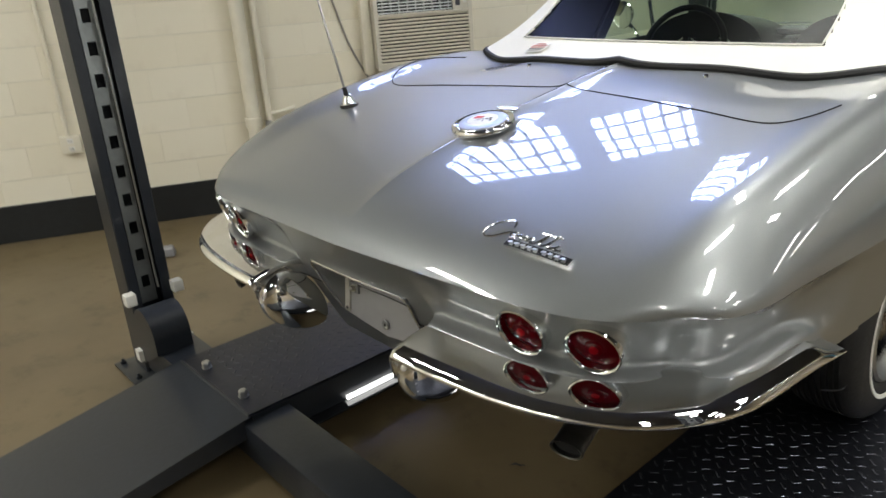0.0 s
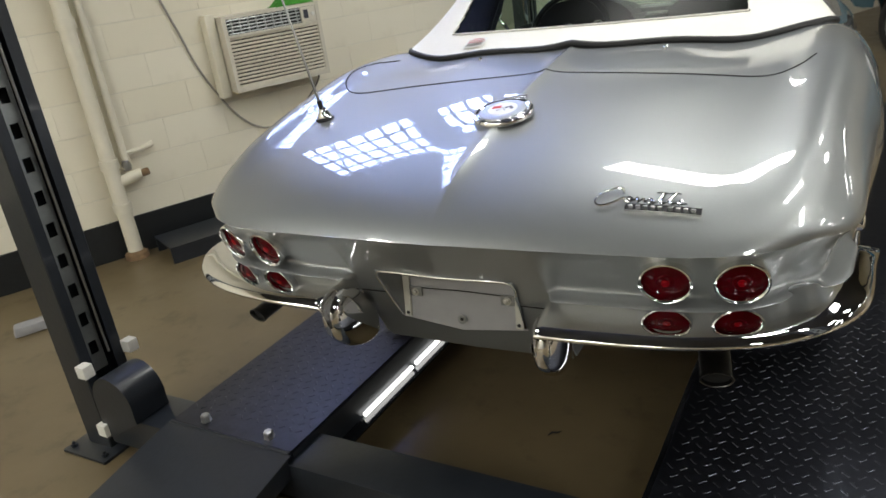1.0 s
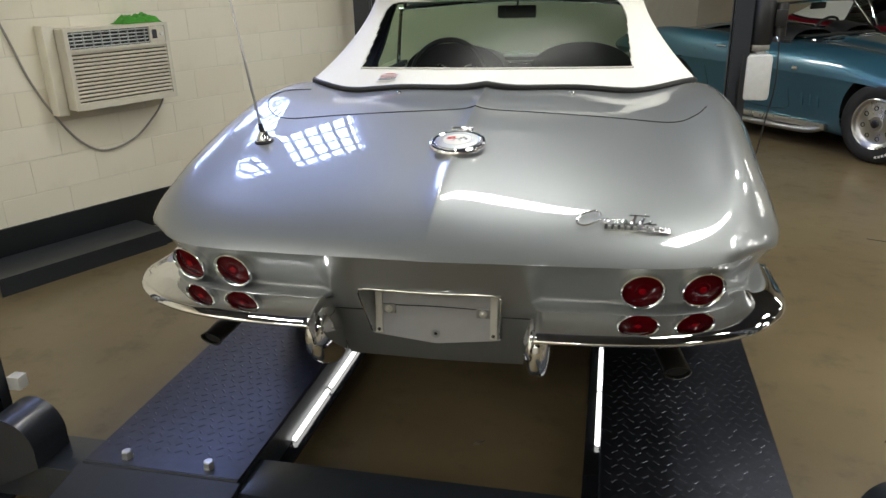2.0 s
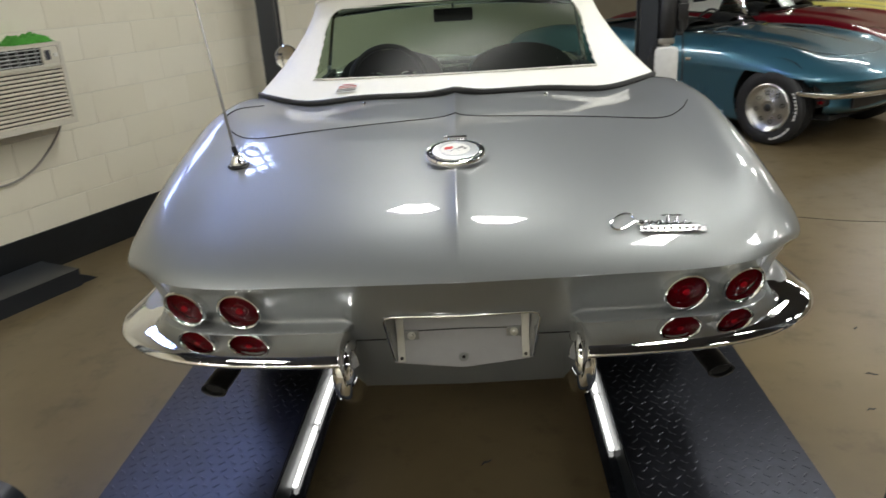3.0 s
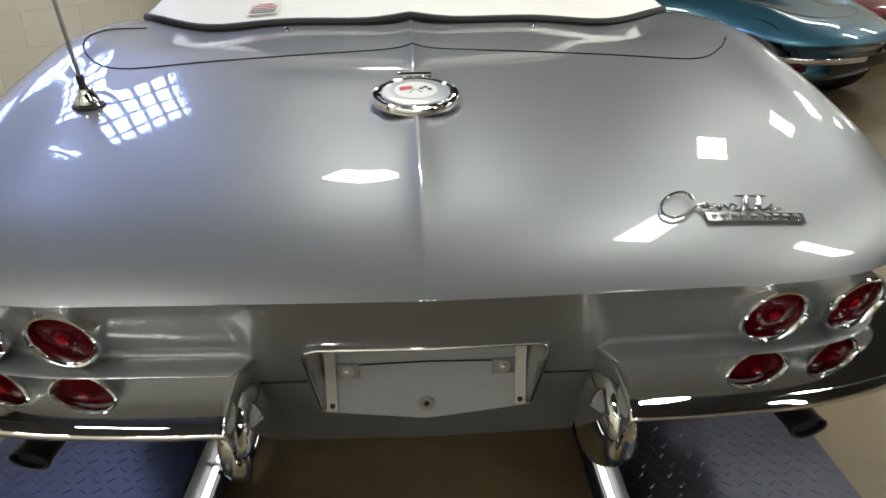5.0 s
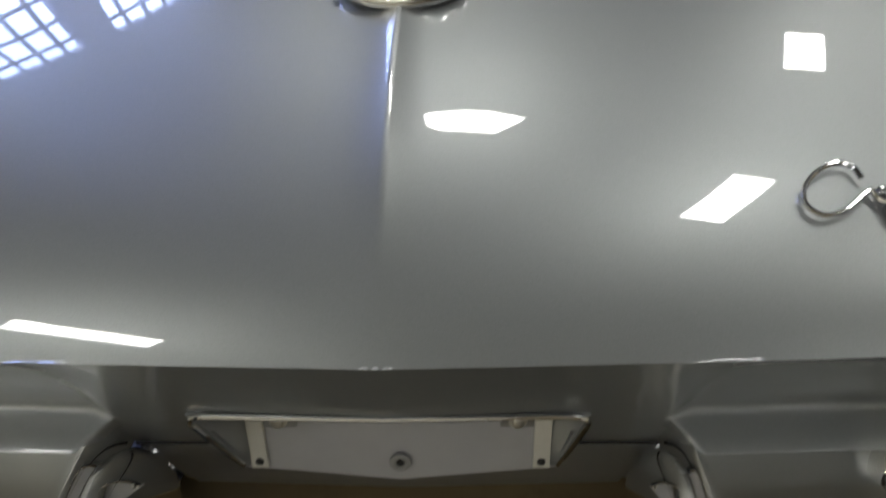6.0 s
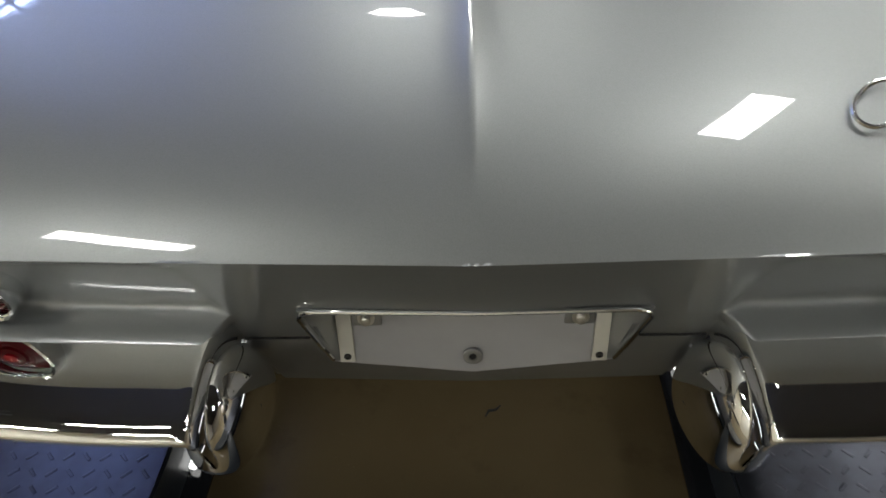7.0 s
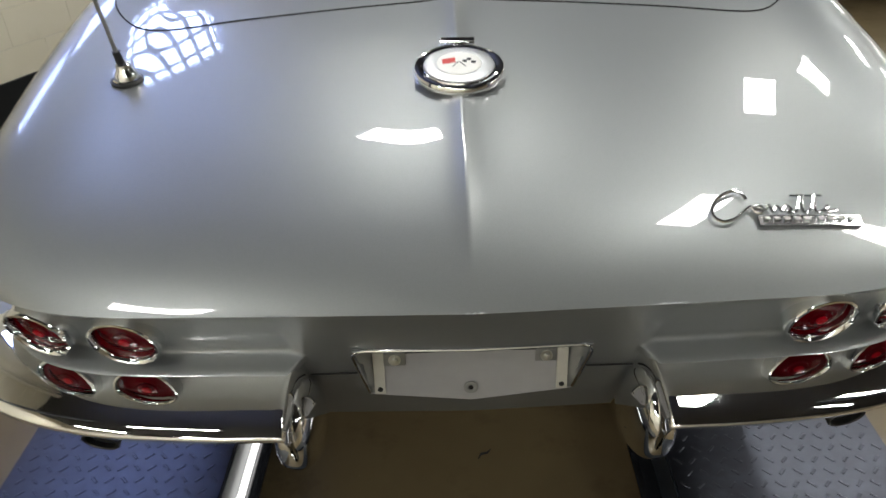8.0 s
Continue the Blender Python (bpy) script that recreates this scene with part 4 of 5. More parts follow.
# ---- the silver car on the lift ----
RUN_Z = 0.205
CAR_AT = pose(0.0194, 0.0315, RUN_Z, 0, 0, 1.42)
silver = build_car("sports_car", CAR_AT, SILVER, "silver convertible sports car with white soft top on the lift", VINYL_WHITE)
for x, y, turn in ((0.545, -0.108, 6), (0.692, -0.078, 15)):
    for s in (1, -1):
        tail_lamp(silver, s * x, y - 0.007, 0.654, s * turn)
for s in (1, -1):
    rear_bumper(silver, s)
    tip = lathe([(0.0, -0.20), (0.025, -0.20), (0.025, 0.0), (0.027, 0.012), (0.026, 0.014), (0.023, 0.012), (0.022, -0.05), (0, -0.05)], 28)
    ex = part("exhaust_tip", tip, SOOTY, silver, "dull steel exhaust tip", place=pose(s * 0.645, -0.095, 0.432, 100, 0, s * 12) @ Matrix.Diagonal((1.35, 0.8, 1, 1)))
    part("pipe_bore", lathe([(0.0222, 0.002), (0, 0.002)], 24), DARK_HOLE, ex)
    part("exhaust_pipe", sweep([(s * 0.605, 0.09, 0.465), (s * 0.59, 0.5, 0.44), (s * 0.55, 0.9, 0.36)], 0.024, 12), STEEL_DULL, silver)
plate_recess(silver)
for s in (1, -1):
    # the body turns inwards beside the plate panel
    cheek = []
    for k in range(13):
        z = 0.352 + 0.230 * k / 12
        edge = -0.150 + table([(0.725 + d, inset) for inset, d in reversed(MIDDLE)], z)
        cheek.append([Vector((s * (0.286 + 0.006 * f), edge + (0.20 - edge) * f, z)) for f in (0, 0.05, 0.2, 0.5, 1)])
    part("valance_return", thicken(grid_mesh(cheek), 0.004), SILVER, silver)
script_badge(silver, 0.374, 0.606, -0.040)
fuel_cap(silver, 0.368)
antenna(silver, -0.652, 0.398)
lid = [(-0.72, 1.025), (-0.785, 0.925), (-0.795, 0.795), (-0.745, 0.675), (-0.65, 0.620), (-0.45, 0.665), (-0.2, 0.712), (0.0, 0.732), (0.2, 0.712), (0.45, 0.665), (0.65, 0.620), (0.735, 0.672), (0.775, 0.735)]
lid = smooth_line([(x, y, 0) for x, y in lid], 8)
seam_line(silver, [Vector((p.x, p.y, deck_height(p.x, p.y) + 0.0006)) for p in lid], 0.0022)
for s in (1, -1):
    part("lid_stud", lathe([(0.008, -0.002), (0.008, 0.006), (0.005, 0.009), (0, 0.009)], 14), CHROME, silver, place=pose(s * 0.33, 0.950, deck_height(0.33, 0.950)))
    seam_line(silver, [Vector((s * x, -0.0735, 0.540)) for x in (0.194, 0.23, 0.272)], 0.0018)
mirror = part("door_mirror", lathe([(0, 0.03), (0.02, 0.028), (0.045, 0.014), (0.052, 0.0), (0.050, -0.004), (0.047, -0.002), (0, -0.002)], 36), CHROME, silver, "round chrome door mirror", place=pose(-0.925, 2.40, 1.015, -86, 0, -8) @ Matrix.Scale(1.35, 4))
part("mirror_foot", sweep([(-0.84, 2.44, 0.88), (-0.88, 2.45, 0.93), (-0.92, 2.44, 0.98)], 0.009, 8), CHROME, silver)
label = bmesh.new()
rows = [[top_point(a, b) + Vector((0, -0.006, 0.004)) for a in (-0.216, -0.235, -0.254)] for b in (0.035, 0.07, 0.105)]
warn = part("care_label", thicken(grid_mesh(rows), 0.001), PAPER, silver, "small white care label with red lines")
for i, b in enumerate((0.097, 0.084, 0.071, 0.058, 0.046)):
    w = 0.010 if i == 0 else 0.016
    p, q = top_point(-0.235 - w, b), top_point(-0.235 + w, b)
    part("label_line", sweep([p + Vector((0, -0.008, 0.0055)), q + Vector((0, -0.008, 0.0055))], 0.0013, 4), RED_INK if i < 3 else BLACK_INK, warn)

# ---- the room ----
WALL_Q, WALL_A = Vector((-2.557, 2.711, 0)), radians(25.3)
WALL = Matrix.Translation(WALL_Q) @ Matrix.Rotation(radians(90) - WALL_A, 4, "Z")
# Wall axes: x along the wall (away from the tail of the car), y into the wall, z up.


S0, S1, JOG = -7.0, 2.62, 0.45
S_END = 11.5
floor_ob = part("floor", a_box(-9, 26, -14, 24, -0.2, 0.0), FLOOR, None, "", smooth=False)
tagged(floor_ob, "tan coated concrete floor with scuffs and hairline cracks", "floor", "", "structure")
ceiling = part("ceiling", a_box(S0 - 1, S_END + 1, -16, 0.8, ROOF_Z, ROOF_Z + 0.2, WALL), CEIL_PAINT, None, "", smooth=False)
tagged(ceiling, "dark painted high workshop ceiling", "ceiling", "", "structure")

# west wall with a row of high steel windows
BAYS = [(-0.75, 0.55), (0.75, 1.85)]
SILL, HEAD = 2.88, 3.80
wall_w = thing("wall_west", WALL)
tagged(wall_w, "cream painted concrete block wall with a black base band", "wall", "", "structure")
core = bmesh.new()
box(core, S0, S1, 0.0035, 0.25, 0, SILL)
box(core, S0, S1, 0.0035, 0.25, HEAD, ROOF_Z)
edges = [S0] + [v for b in BAYS for v in b] + [S1]
for a, b in zip(edges[0::2], edges[1::2]):
    box(core, a, b, 0.0035, 0.25, SILL, HEAD)
part("wall_core", core, WALL_PAINT, wall_w, smooth=False)
wall_j = part("wall_recess", a_box(S1, S_END, JOG, JOG + 0.25, 0, ROOF_Z, WALL), WALL_PAINT, None, smooth=False)
tagged(wall_j, "cream painted wall set back behind the lift", "wall", "", "structure")
wall_r = part("wall_return", a_box(S1 - 0.25, S1, 0.26, JOG + 0.25, 0, ROOF_Z, WALL), WALL_PAINT, None, smooth=False)
tagged(wall_r, "short cream return of the block wall", "wall", "", "structure")
BACK = Matrix.Translation((0, 14.6, 0)) @ Matrix.Rotation(radians(-21), 4, "Z")
wall_n = thing("wall_north", BACK)
tagged(wall_n, "plain tan painted end wall with dark doors", "wall", "", "structure")
core = bmesh.new()
DOORS = [(4.35, 5.25), (6.25, 6.95)]
cuts = [-9.0] + [v for d in DOORS for v in d] + [26.0]
for a, b in zip(cuts[0::2], cuts[1::2]):
    box(core, a, b, 0, 0.25, 0, ROOF_Z)
for a, b in DOORS:
    box(core, a, b, 0, 0.25, 2.1, ROOF_Z)
part("wall_core", core, WALL_TAN, wall_n, smooth=False)
for a, b in DOORS:
    d = part("doorway_door", a_box(a, b, 0.08, 0.13, 0.0, 2.1), DOOR_DARK, wall_n, "dark brown door", smooth=False)
board = part("notice_board", a_box(1.15, 1.62, -0.03, -0.002, 1.3, 2.1, BACK, 0.004), PAPER, None)
tagged(board, "pale grey notice board hung on the end wall", "notice board")
riser = part("riser_pipe", sweep([(5.75, -0.07, 0.0), (5.75, -0.07, ROOF_Z - 0.002)], 0.065, 14), BASE_BLACK, None, place=BACK)
tagged(riser, "black vertical pipe against the end wall", "pipe")
wall_e = part("wall_east", a_box(S0, S_END + 6, -16.0, -15.75, 0, ROOF_Z, WALL), WALL_TAN, None, smooth=False)
tagged(wall_e, "plain tan wall far across the hall", "wall", "", "structure")
# unseen wall, set close and pale so that its reflection brightens the tail
wall_s = part("added_wall_south", a_box(-7.25, -7.0, -16, 0.3, 0, ROOF_Z, WALL), WALL_PAINT, None, smooth=False)
tagged(wall_s, "unseen plain cream wall added behind the ramps to brighten the tail", "wall", "", "structure")
base = part("baseboard", a_box(S0, S1 - 0.02, -0.016, 0.011, 0, 0.245, WALL, 0.003), BASE_BLACK, None, smooth=False)
tagged(base, "black painted base band along the block wall", "baseboard", "", "structure")

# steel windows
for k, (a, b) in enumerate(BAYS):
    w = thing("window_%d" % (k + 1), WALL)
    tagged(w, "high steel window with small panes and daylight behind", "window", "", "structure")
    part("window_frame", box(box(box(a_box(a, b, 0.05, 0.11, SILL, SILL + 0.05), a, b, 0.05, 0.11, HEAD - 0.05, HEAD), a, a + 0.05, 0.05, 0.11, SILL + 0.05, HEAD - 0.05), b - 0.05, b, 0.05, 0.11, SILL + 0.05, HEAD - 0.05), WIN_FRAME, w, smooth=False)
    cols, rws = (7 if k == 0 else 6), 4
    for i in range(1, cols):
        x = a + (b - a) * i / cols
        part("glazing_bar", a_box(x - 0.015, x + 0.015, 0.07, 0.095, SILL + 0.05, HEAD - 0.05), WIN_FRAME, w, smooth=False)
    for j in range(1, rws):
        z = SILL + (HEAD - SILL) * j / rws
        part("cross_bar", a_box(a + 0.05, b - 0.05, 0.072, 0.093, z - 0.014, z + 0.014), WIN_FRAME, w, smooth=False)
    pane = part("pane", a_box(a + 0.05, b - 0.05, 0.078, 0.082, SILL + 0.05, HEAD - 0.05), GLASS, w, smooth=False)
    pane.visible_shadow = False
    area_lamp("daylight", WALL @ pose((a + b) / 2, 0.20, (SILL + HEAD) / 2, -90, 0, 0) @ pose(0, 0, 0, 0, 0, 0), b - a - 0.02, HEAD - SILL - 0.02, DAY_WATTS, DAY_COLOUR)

# strip lights under the ceiling


def strip_light(m, length=1.22):
    f = thing("strip_light", m)
    tagged(f, "white two-tube fluorescent strip light hung from the ceiling", "ceiling light", "strip lights")
    part("housing", a_box(-length / 2, length / 2, -0.115, 0.115, 0.03, 0.09, None, 0.01), WHITE_PLASTIC, f)
    for y in (-0.065, 0.065):
        part("tube", sweep([(-length / 2 + 0.03, y, 0.012), (length / 2 - 0.03, y, 0.012)], 0.013, 8), TUBE, f, "lit fluorescent tube")
    for x in (-length / 2 + 0.1, length / 2 - 0.1):
        part("hanger", sweep([(x, 0, 0.09), (x, 0, ROOF_Z - FIX_Z)], 0.004, 5), STEEL_DULL, f)
    return f


made = {}
# includes the added, unseen fixtures that only brighten the wall and the tail
for u, v, turn, length in LIGHTS:
    m = ROW_AT @ pose(u, v, FIX_Z, 0, 0, turn)
    made[length] = copy_thing(made[length], m) if length in made else strip_light(m, length)
    area_lamp("strip_glow", ROW_AT @ pose(u, v, FIX_Z - 0.012, 0, 0, turn), length, 0.22, STRIP_WATTS * length / 1.22, STRIP_COLOUR)

# ---- the four-post lift ----
LX, RW = -0.035, 0.530
OUT = 1.060
PY0, PY1 = -0.10, 4.19
lift = thing("four_post_lift")
tagged(lift, "charcoal four-post car lift with tread-plate runways, lowered", "car lift")


def post(x, y, face):
    """A folded channel post with a slotted ladder strip; face is +1 when it opens towards +x."""
    m = pose(x, y, 0, 0, 0, 0 if face > 0 else 180)
    fold = [(0.058, -0.045), (0.060, -0.083), (0.056, -0.087), (-0.068, -0.087), (-0.073, -0.082), (-0.073, 0.082), (-0.068, 0.087), (0.056, 0.087), (0.060, 0.083), (0.058, 0.045)]
    bm = thicken(grid_mesh([[Vector((x, y, z)) for x, y in fold] for z in (0.012, 2.25)]), 0.006)
    ob = part("post", bm, LIFT_PAINT, lift, "charcoal folded steel post", smooth=False, place=m)
    strip = bmesh.new()
    box(strip, 0.018, 0.022, -0.032, -0.016, 0.30, 2.2)
    box(strip, 0.018, 0.022, 0.016, 0.032, 0.30, 2.2)
    z = 0.30
    while z < 2.16:
        box(strip, 0.018, 0.022, -0.016, 0.016, z, z + 0.066)
        z += 0.116
    part("ladder_strip", strip, LADDER_STEEL, ob, "slotted steel ladder strip", smooth=False)
    part("base_plate", a_box(-0.13, 0.11, -0.16, 0.16, 0.0, 0.012, None, 0.002), LIFT_PAINT, ob)
    for bx, by in ((-0.10, -0.13), (-0.10, 0.13), (0.08, -0.13)):
        part("anchor_bolt", lathe([(0.012, 0.012), (0.012, 0.024), (0.006, 0.024), (0.006, 0.034), (0, 0.034)], 6), LIFT_PAINT, ob, place=pose(bx, by, 0))
    part("lift_cable", sweep([(0.048, 0.035, 0.36), (0.046, 0.03, 1.2), (0.044, 0.02, 2.2)], 0.005, 6), STEEL_DULL, ob)
    cov = bmesh.new()
    prof = []
    for k in range(17):
        t = math.radians(-12 + 192 * k / 16)
        prof.append((0.188 + 0.102 * math.cos(t), 0.235 + 0.110 * math.sin(t)))
    prof = [(0.290, 0.178)] + prof + [(0.086, 0.07)]
    grid_mesh([[Vector((p[0], y, p[1])) for p in prof] for y in (-0.100, 0.045)], cov)
    for y in (-0.100, 0.045):
        cov.faces.new([cov.verts.new((p[0], y, p[1])) for p in prof])
    bmesh.ops.remove_doubles(cov, verts=cov.verts, dist=0.0001)
    part("pulley_cover", cov, LIFT_PAINT, ob, "rounded black pulley cover", sharp=30)
    for z in (0.115, 0.36):
        part("guide_block", a_box(0.066, 0.112, -0.118, -0.076, z - 0.024, z + 0.024, None, 0.004), WHITE_PLASTIC, ob, "white nylon guide block")
        part("guide_block", a_box(0.066, 0.112, 0.076, 0.118, z - 0.024, z + 0.024, None, 0.004), WHITE_PLASTIC, ob, "white nylon guide block")
    return ob


post(LX - 1.487, PY0, 1)
post(LX + 1.487, PY0, -1)
post(LX - 1.487, PY1, 1)
post(LX + 1.41, PY1 + 0.05, -1)
for y in (PY0, PY1):
    part("cross_beam", a_box(LX - 1.40, LX + 1.32, y - 0.085, y + 0.085, 0.045, 0.175, None, 0.006), LIFT_PAINT, lift, "square steel cross beam")
LOZ = bmesh.new()
box(LOZ, -0.0130, 0.0130, -0.0040, 0.0040, -0.001, 0.0006, None)
for v in LOZ.verts:
    if v.co.z > 0:
        v.co.x *= 0.72
        v.co.y *= 0.5
LOZ_ME = finish(LOZ, "tread_lug", LIFT_PLATE, False)


def runway(s):
    x0 = LX + s * OUT
    x1 = x0 - s * RW
    a, b = min(x0, x1), max(x0, x1)
    bm = bmesh.new()
    box(bm, a, b, -0.155, 4.35, 0.192, 0.200)
    outer, inner = (a, b) if s < 0 else (b, a)
    run = part("runway", bm, LIFT_PLATE, lift, "charcoal tread-plate runway", smooth=False)
    part("side_rail", a_box(outer - 0.004, outer + 0.004, -0.150, 4.35, 0.085, 0.1915), LIFT_PAINT, run, smooth=False)
    part("side_rail", a_box(inner - 0.004, inner + 0.004, -0.150, 4.35, 0.085, 0.1915), LIFT_PAINT, run, smooth=False)
    # rail along the inner edge for the jack tray
    d = -1 if s > 0 else 1
    # ledge below the inner edge; added glowing strips on it imitate mirrored ceiling lights
    lo, hi = sorted((inner - d * 0.055, inner + d * 0.055))
    part("jack_ledge", a_box(lo, hi, 0.0, 4.25, 0.078, 0.084), GLOSS_BLACK, run, "gloss black ledge for the jack tray", smooth=False)
    for k in range(5):
        y = (0.20 if s < 0 else 0.36) + 0.355 * k
        bar = part("light_bar", a_box(inner - d * 0.052 if d > 0 else inner - 0.008, inner + 0.008 if d > 0 else inner + 0.052, y, y + 0.335, 0.0845, 0.092), GLINT_FACE, run, "ribbed bright strip imitating ceiling lights mirrored in the rail", smooth=False)
        part("glint_line", sweep([(inner + d * 0.014, y + 0.006, 0.097), (inner + d * 0.014, y + 0.329, 0.097)], 0.0085, 10), GLINT_GLOW, bar, "glowing line imitating a mirrored ceiling light")
        for q in range(16):
            part("rib", a_box(inner - d * 0.022 - 0.016, inner - d * 0.022 + 0.016, y + 0.012 + 0.02 * q, y + 0.020 + 0.02 * q, 0.0922, 0.0945), GLINT_FACE, bar, smooth=False)
    # raised lugs, alternate directions
    verts, faces = [], []
    base_v = [v.co.copy() for v in LOZ_ME.vertices]
    base_f = [list(p.vertices) for p in LOZ_ME.polygons]
    near = []
    nx, ny = int(RW / 0.036), int(1.55 / 0.036)
    for i in range(nx):
        for j in range(ny):
            px, py = a + 0.02 + 0.036 * i + 0.018 * (j % 2), -0.06 + 0.036 * j
            if px > b - 0.015:
                continue
            m = pose(px, py, 0.2005, 0, 0, 45 if (i + j) % 2 else -45)
            if len(near) < 290 and py < 0.75 and (i * 7 + j * 3) % 2 == 0:
                near.append(m)
            else:
                o = len(verts)
                verts += [m @ v for v in base_v]
                faces += [[o + q for q in f] for f in base_f]
    for m in near:
        lug = new("tread_lug", LOZ_ME)
        lug.parent, lug.matrix_basis = run, m
    me = bpy.data.meshes.new("tread_pattern")
    me.from_pydata(verts, [], faces)
    me.materials.append(LIFT_PLATE)
    rest = new("tread_pattern", me)
    rest.parent = run
    tagged(rest, "", "", "", "stuff")
    for bx in (a + 0.129, a + 0.413):
        part("runway_bolt", lathe([(0.019, 0.200), (0.019, 0.205), (0.0165, 0.206), (0.0165, 0.222), (0.013, 0.226), (0, 0.226)], 6), BOLT_STEEL, run, "zinc hexagon bolt", smooth=False, place=pose(bx, -0.118, 0))
    # approach ramp, hinged at the cross beam
    ramp_bm = bmesh.new()
    L = 1.25
    tilt = pose(0, -0.165, 0.196, math.degrees(math.atan2(0.182, L)), 0, 0)
    box(ramp_bm, a - 0.01, b + 0.01, -L, 0, -0.006, 0.0, tilt)
    for v in ramp_bm.verts:
        v.co.z = max(v.co.z, 0.003)
    ramp_ob = part("approach_ramp", ramp_bm, LIFT_PAINT, lift, "charcoal approach ramp", smooth=False)
    for rx in (a - 0.006, b + 0.006):
        side = a_box(rx - 0.004, rx + 0.004, -L * 0.9, -0.02, -0.07, -0.0065, tilt)
        for v in side.verts:
            v.co.z = max(v.co.z, 0.002)
        part("ramp_side", side, LIFT_PAINT, ramp_ob, smooth=False)
    part("ramp_hinge", sweep([(a, -0.160, 0.193), (b, -0.160, 0.193)], 0.008, 8), LIFT_PAINT, ramp_ob)


runway(-1)
runway(1)

# hydraulic power unit on the far post
unit = thing("power_unit", pose(LX + 1.41 + 0.145, PY1 + 0.03, -0.015))
tagged(unit, "black motor over a pale plastic oil tank on the lift post", "power unit")
part("motor", lathe([(0, 1.40), (0.07, 1.40), (0.082, 1.37), (0.082, 1.09), (0.074, 1.065), (0, 1.065)], 32), BLACK_METAL, unit, "black electric motor")
part("capacitor_can", lathe([(0, 1.36), (0.04, 1.36), (0.046, 1.34), (0.046, 1.12), (0, 1.115)], 24), BLACK_METAL, unit, place=pose(0.125, 0.01, 0))
part("switch_box", a_box(0.08, 0.16, -0.045, 0.045, 1.19, 1.31, None, 0.006), BLACK_METAL, unit)
part("pump_block", a_box(-0.06, 0.06, -0.06, 0.06, 1.02, 1.065, None, 0.005), STEEL_DULL, unit)
part("oil_tank", a_box(-0.095, 0.095, -0.085, 0.085, 0.66, 1.00, None, 0.035), GREY_TANK, unit, "pale grey plastic oil tank")
part("tank_neck", lathe([(0.04, 0.995), (0.04, 1.022), (0, 1.022)], 20), GREY_TANK, unit)
part("mounting_plate", a_box(-0.06, 0.06, 0.0855, 0.093, 0.95, 1.3), LIFT_PAINT, unit)
part("hose", sweep(smooth_line([(-0.05, -0.03, 1.04), (-0.11, -0.06, 1.0), (-0.13, -0.08, 0.80), (-0.115, -0.08, 0.45), (-0.08, -0.09, 0.22), (-0.10, -0.09, 0.08), (-0.16, -0.09, 0.035)], 6), 0.011, 8), BLACK_METAL, unit, "black hydraulic hose")
part("cord", sweep(smooth_line([(0.12, -0.03, 1.19), (0.13, -0.06, 0.8), (0.09, -0.06, 0.5), (0.03, -0.1, 0.15), (-0.04, -0.12, 0.02)], 6), 0.005, 6), BLACK_METAL, unit, "black power cord")

# ---- on and by the block wall ----
AC0, AC1, ACB, ACT, ACO = -0.645, 0.035, 0.885, 1.36, 0.20
ac = thing("air_conditioner", WALL)
tagged(ac, "ivory window air conditioner set in the block wall", "air conditioner")
part("case", a_box(AC0, AC1, -ACO + 0.03, 0.012, ACB, ACT, None, 0.01), ACRYL, ac, "ivory metal case")
part("sleeve", a_box(AC0 - 0.07, AC0 - 0.004, -0.10, 0.011, ACB - 0.03, ACT + 0.02, None, 0.006), PIPE_PAINT, ac, "painted side sleeve")
front = bmesh.new()
box(front, AC0, AC1, -ACO, -ACO + 0.03, ACB, ACB + 0.03)
box(front, AC0, AC1, -ACO, -ACO + 0.03, ACT - 0.02, ACT)
box(front, AC0, AC0 + 0.025, -ACO, -ACO + 0.03, ACB + 0.03, ACT - 0.02)
box(front, AC1 - 0.025, AC1, -ACO, -ACO + 0.03, ACB + 0.03, ACT - 0.02)
box(front, AC0 + 0.025, AC1 - 0.025, -ACO, -ACO + 0.03, ACT - 0.135, ACT - 0.12)
part("front_frame", front, ACRYL, ac, smooth=False)
part("cavity", a_box(AC0 + 0.02, AC1 - 0.02, -ACO + 0.020, -ACO + 0.028, ACB + 0.02, ACT - 0.01), DARK_HOLE, ac, smooth=False)
n = 14
for i in range(n):
    z = ACB + 0.036 + (ACT - 0.142 - ACB - 0.036) * i / (n - 1)
    part("louvre", a_box(AC0 + 0.025, AC1 - 0.025, -0.009, 0.009, -0.0035, 0.0035, pose(0, -ACO + 0.012, z, 32, 0, 0)), ACRYL, ac, smooth=False)
for i in range(5):
    z = ACT - 0.112 + 0.0205 * i
    part("outlet_slat", a_box(AC0 + 0.03, AC1 - 0.14, -0.006, 0.006, -0.0025, 0.0025, pose(0, -ACO + 0.010, z, -20, 0, 0)), STEEL_DULL, ac, smooth=False)
for i in range(9):
    x = AC0 + 0.06 + 0.057 * i
    part("outlet_fin", a_box(x - 0.002, x + 0.002, -ACO + 0.004, -ACO + 0.016, ACT - 0.118, ACT - 0.022), STEEL_DULL, ac, smooth=False)
panel = part("control_panel", a_box(AC1 - 0.135, AC1 - 0.03, -ACO - 0.002, -ACO + 0.012, ACT - 0.118, ACT - 0.022), ACRYL, ac, smooth=False)
part("panel_label", a_box(AC1 - 0.118, AC1 - 0.085, -ACO - 0.004, -ACO - 0.002, ACT - 0.095, ACT - 0.04), WIN_FRAME, panel, smooth=False)
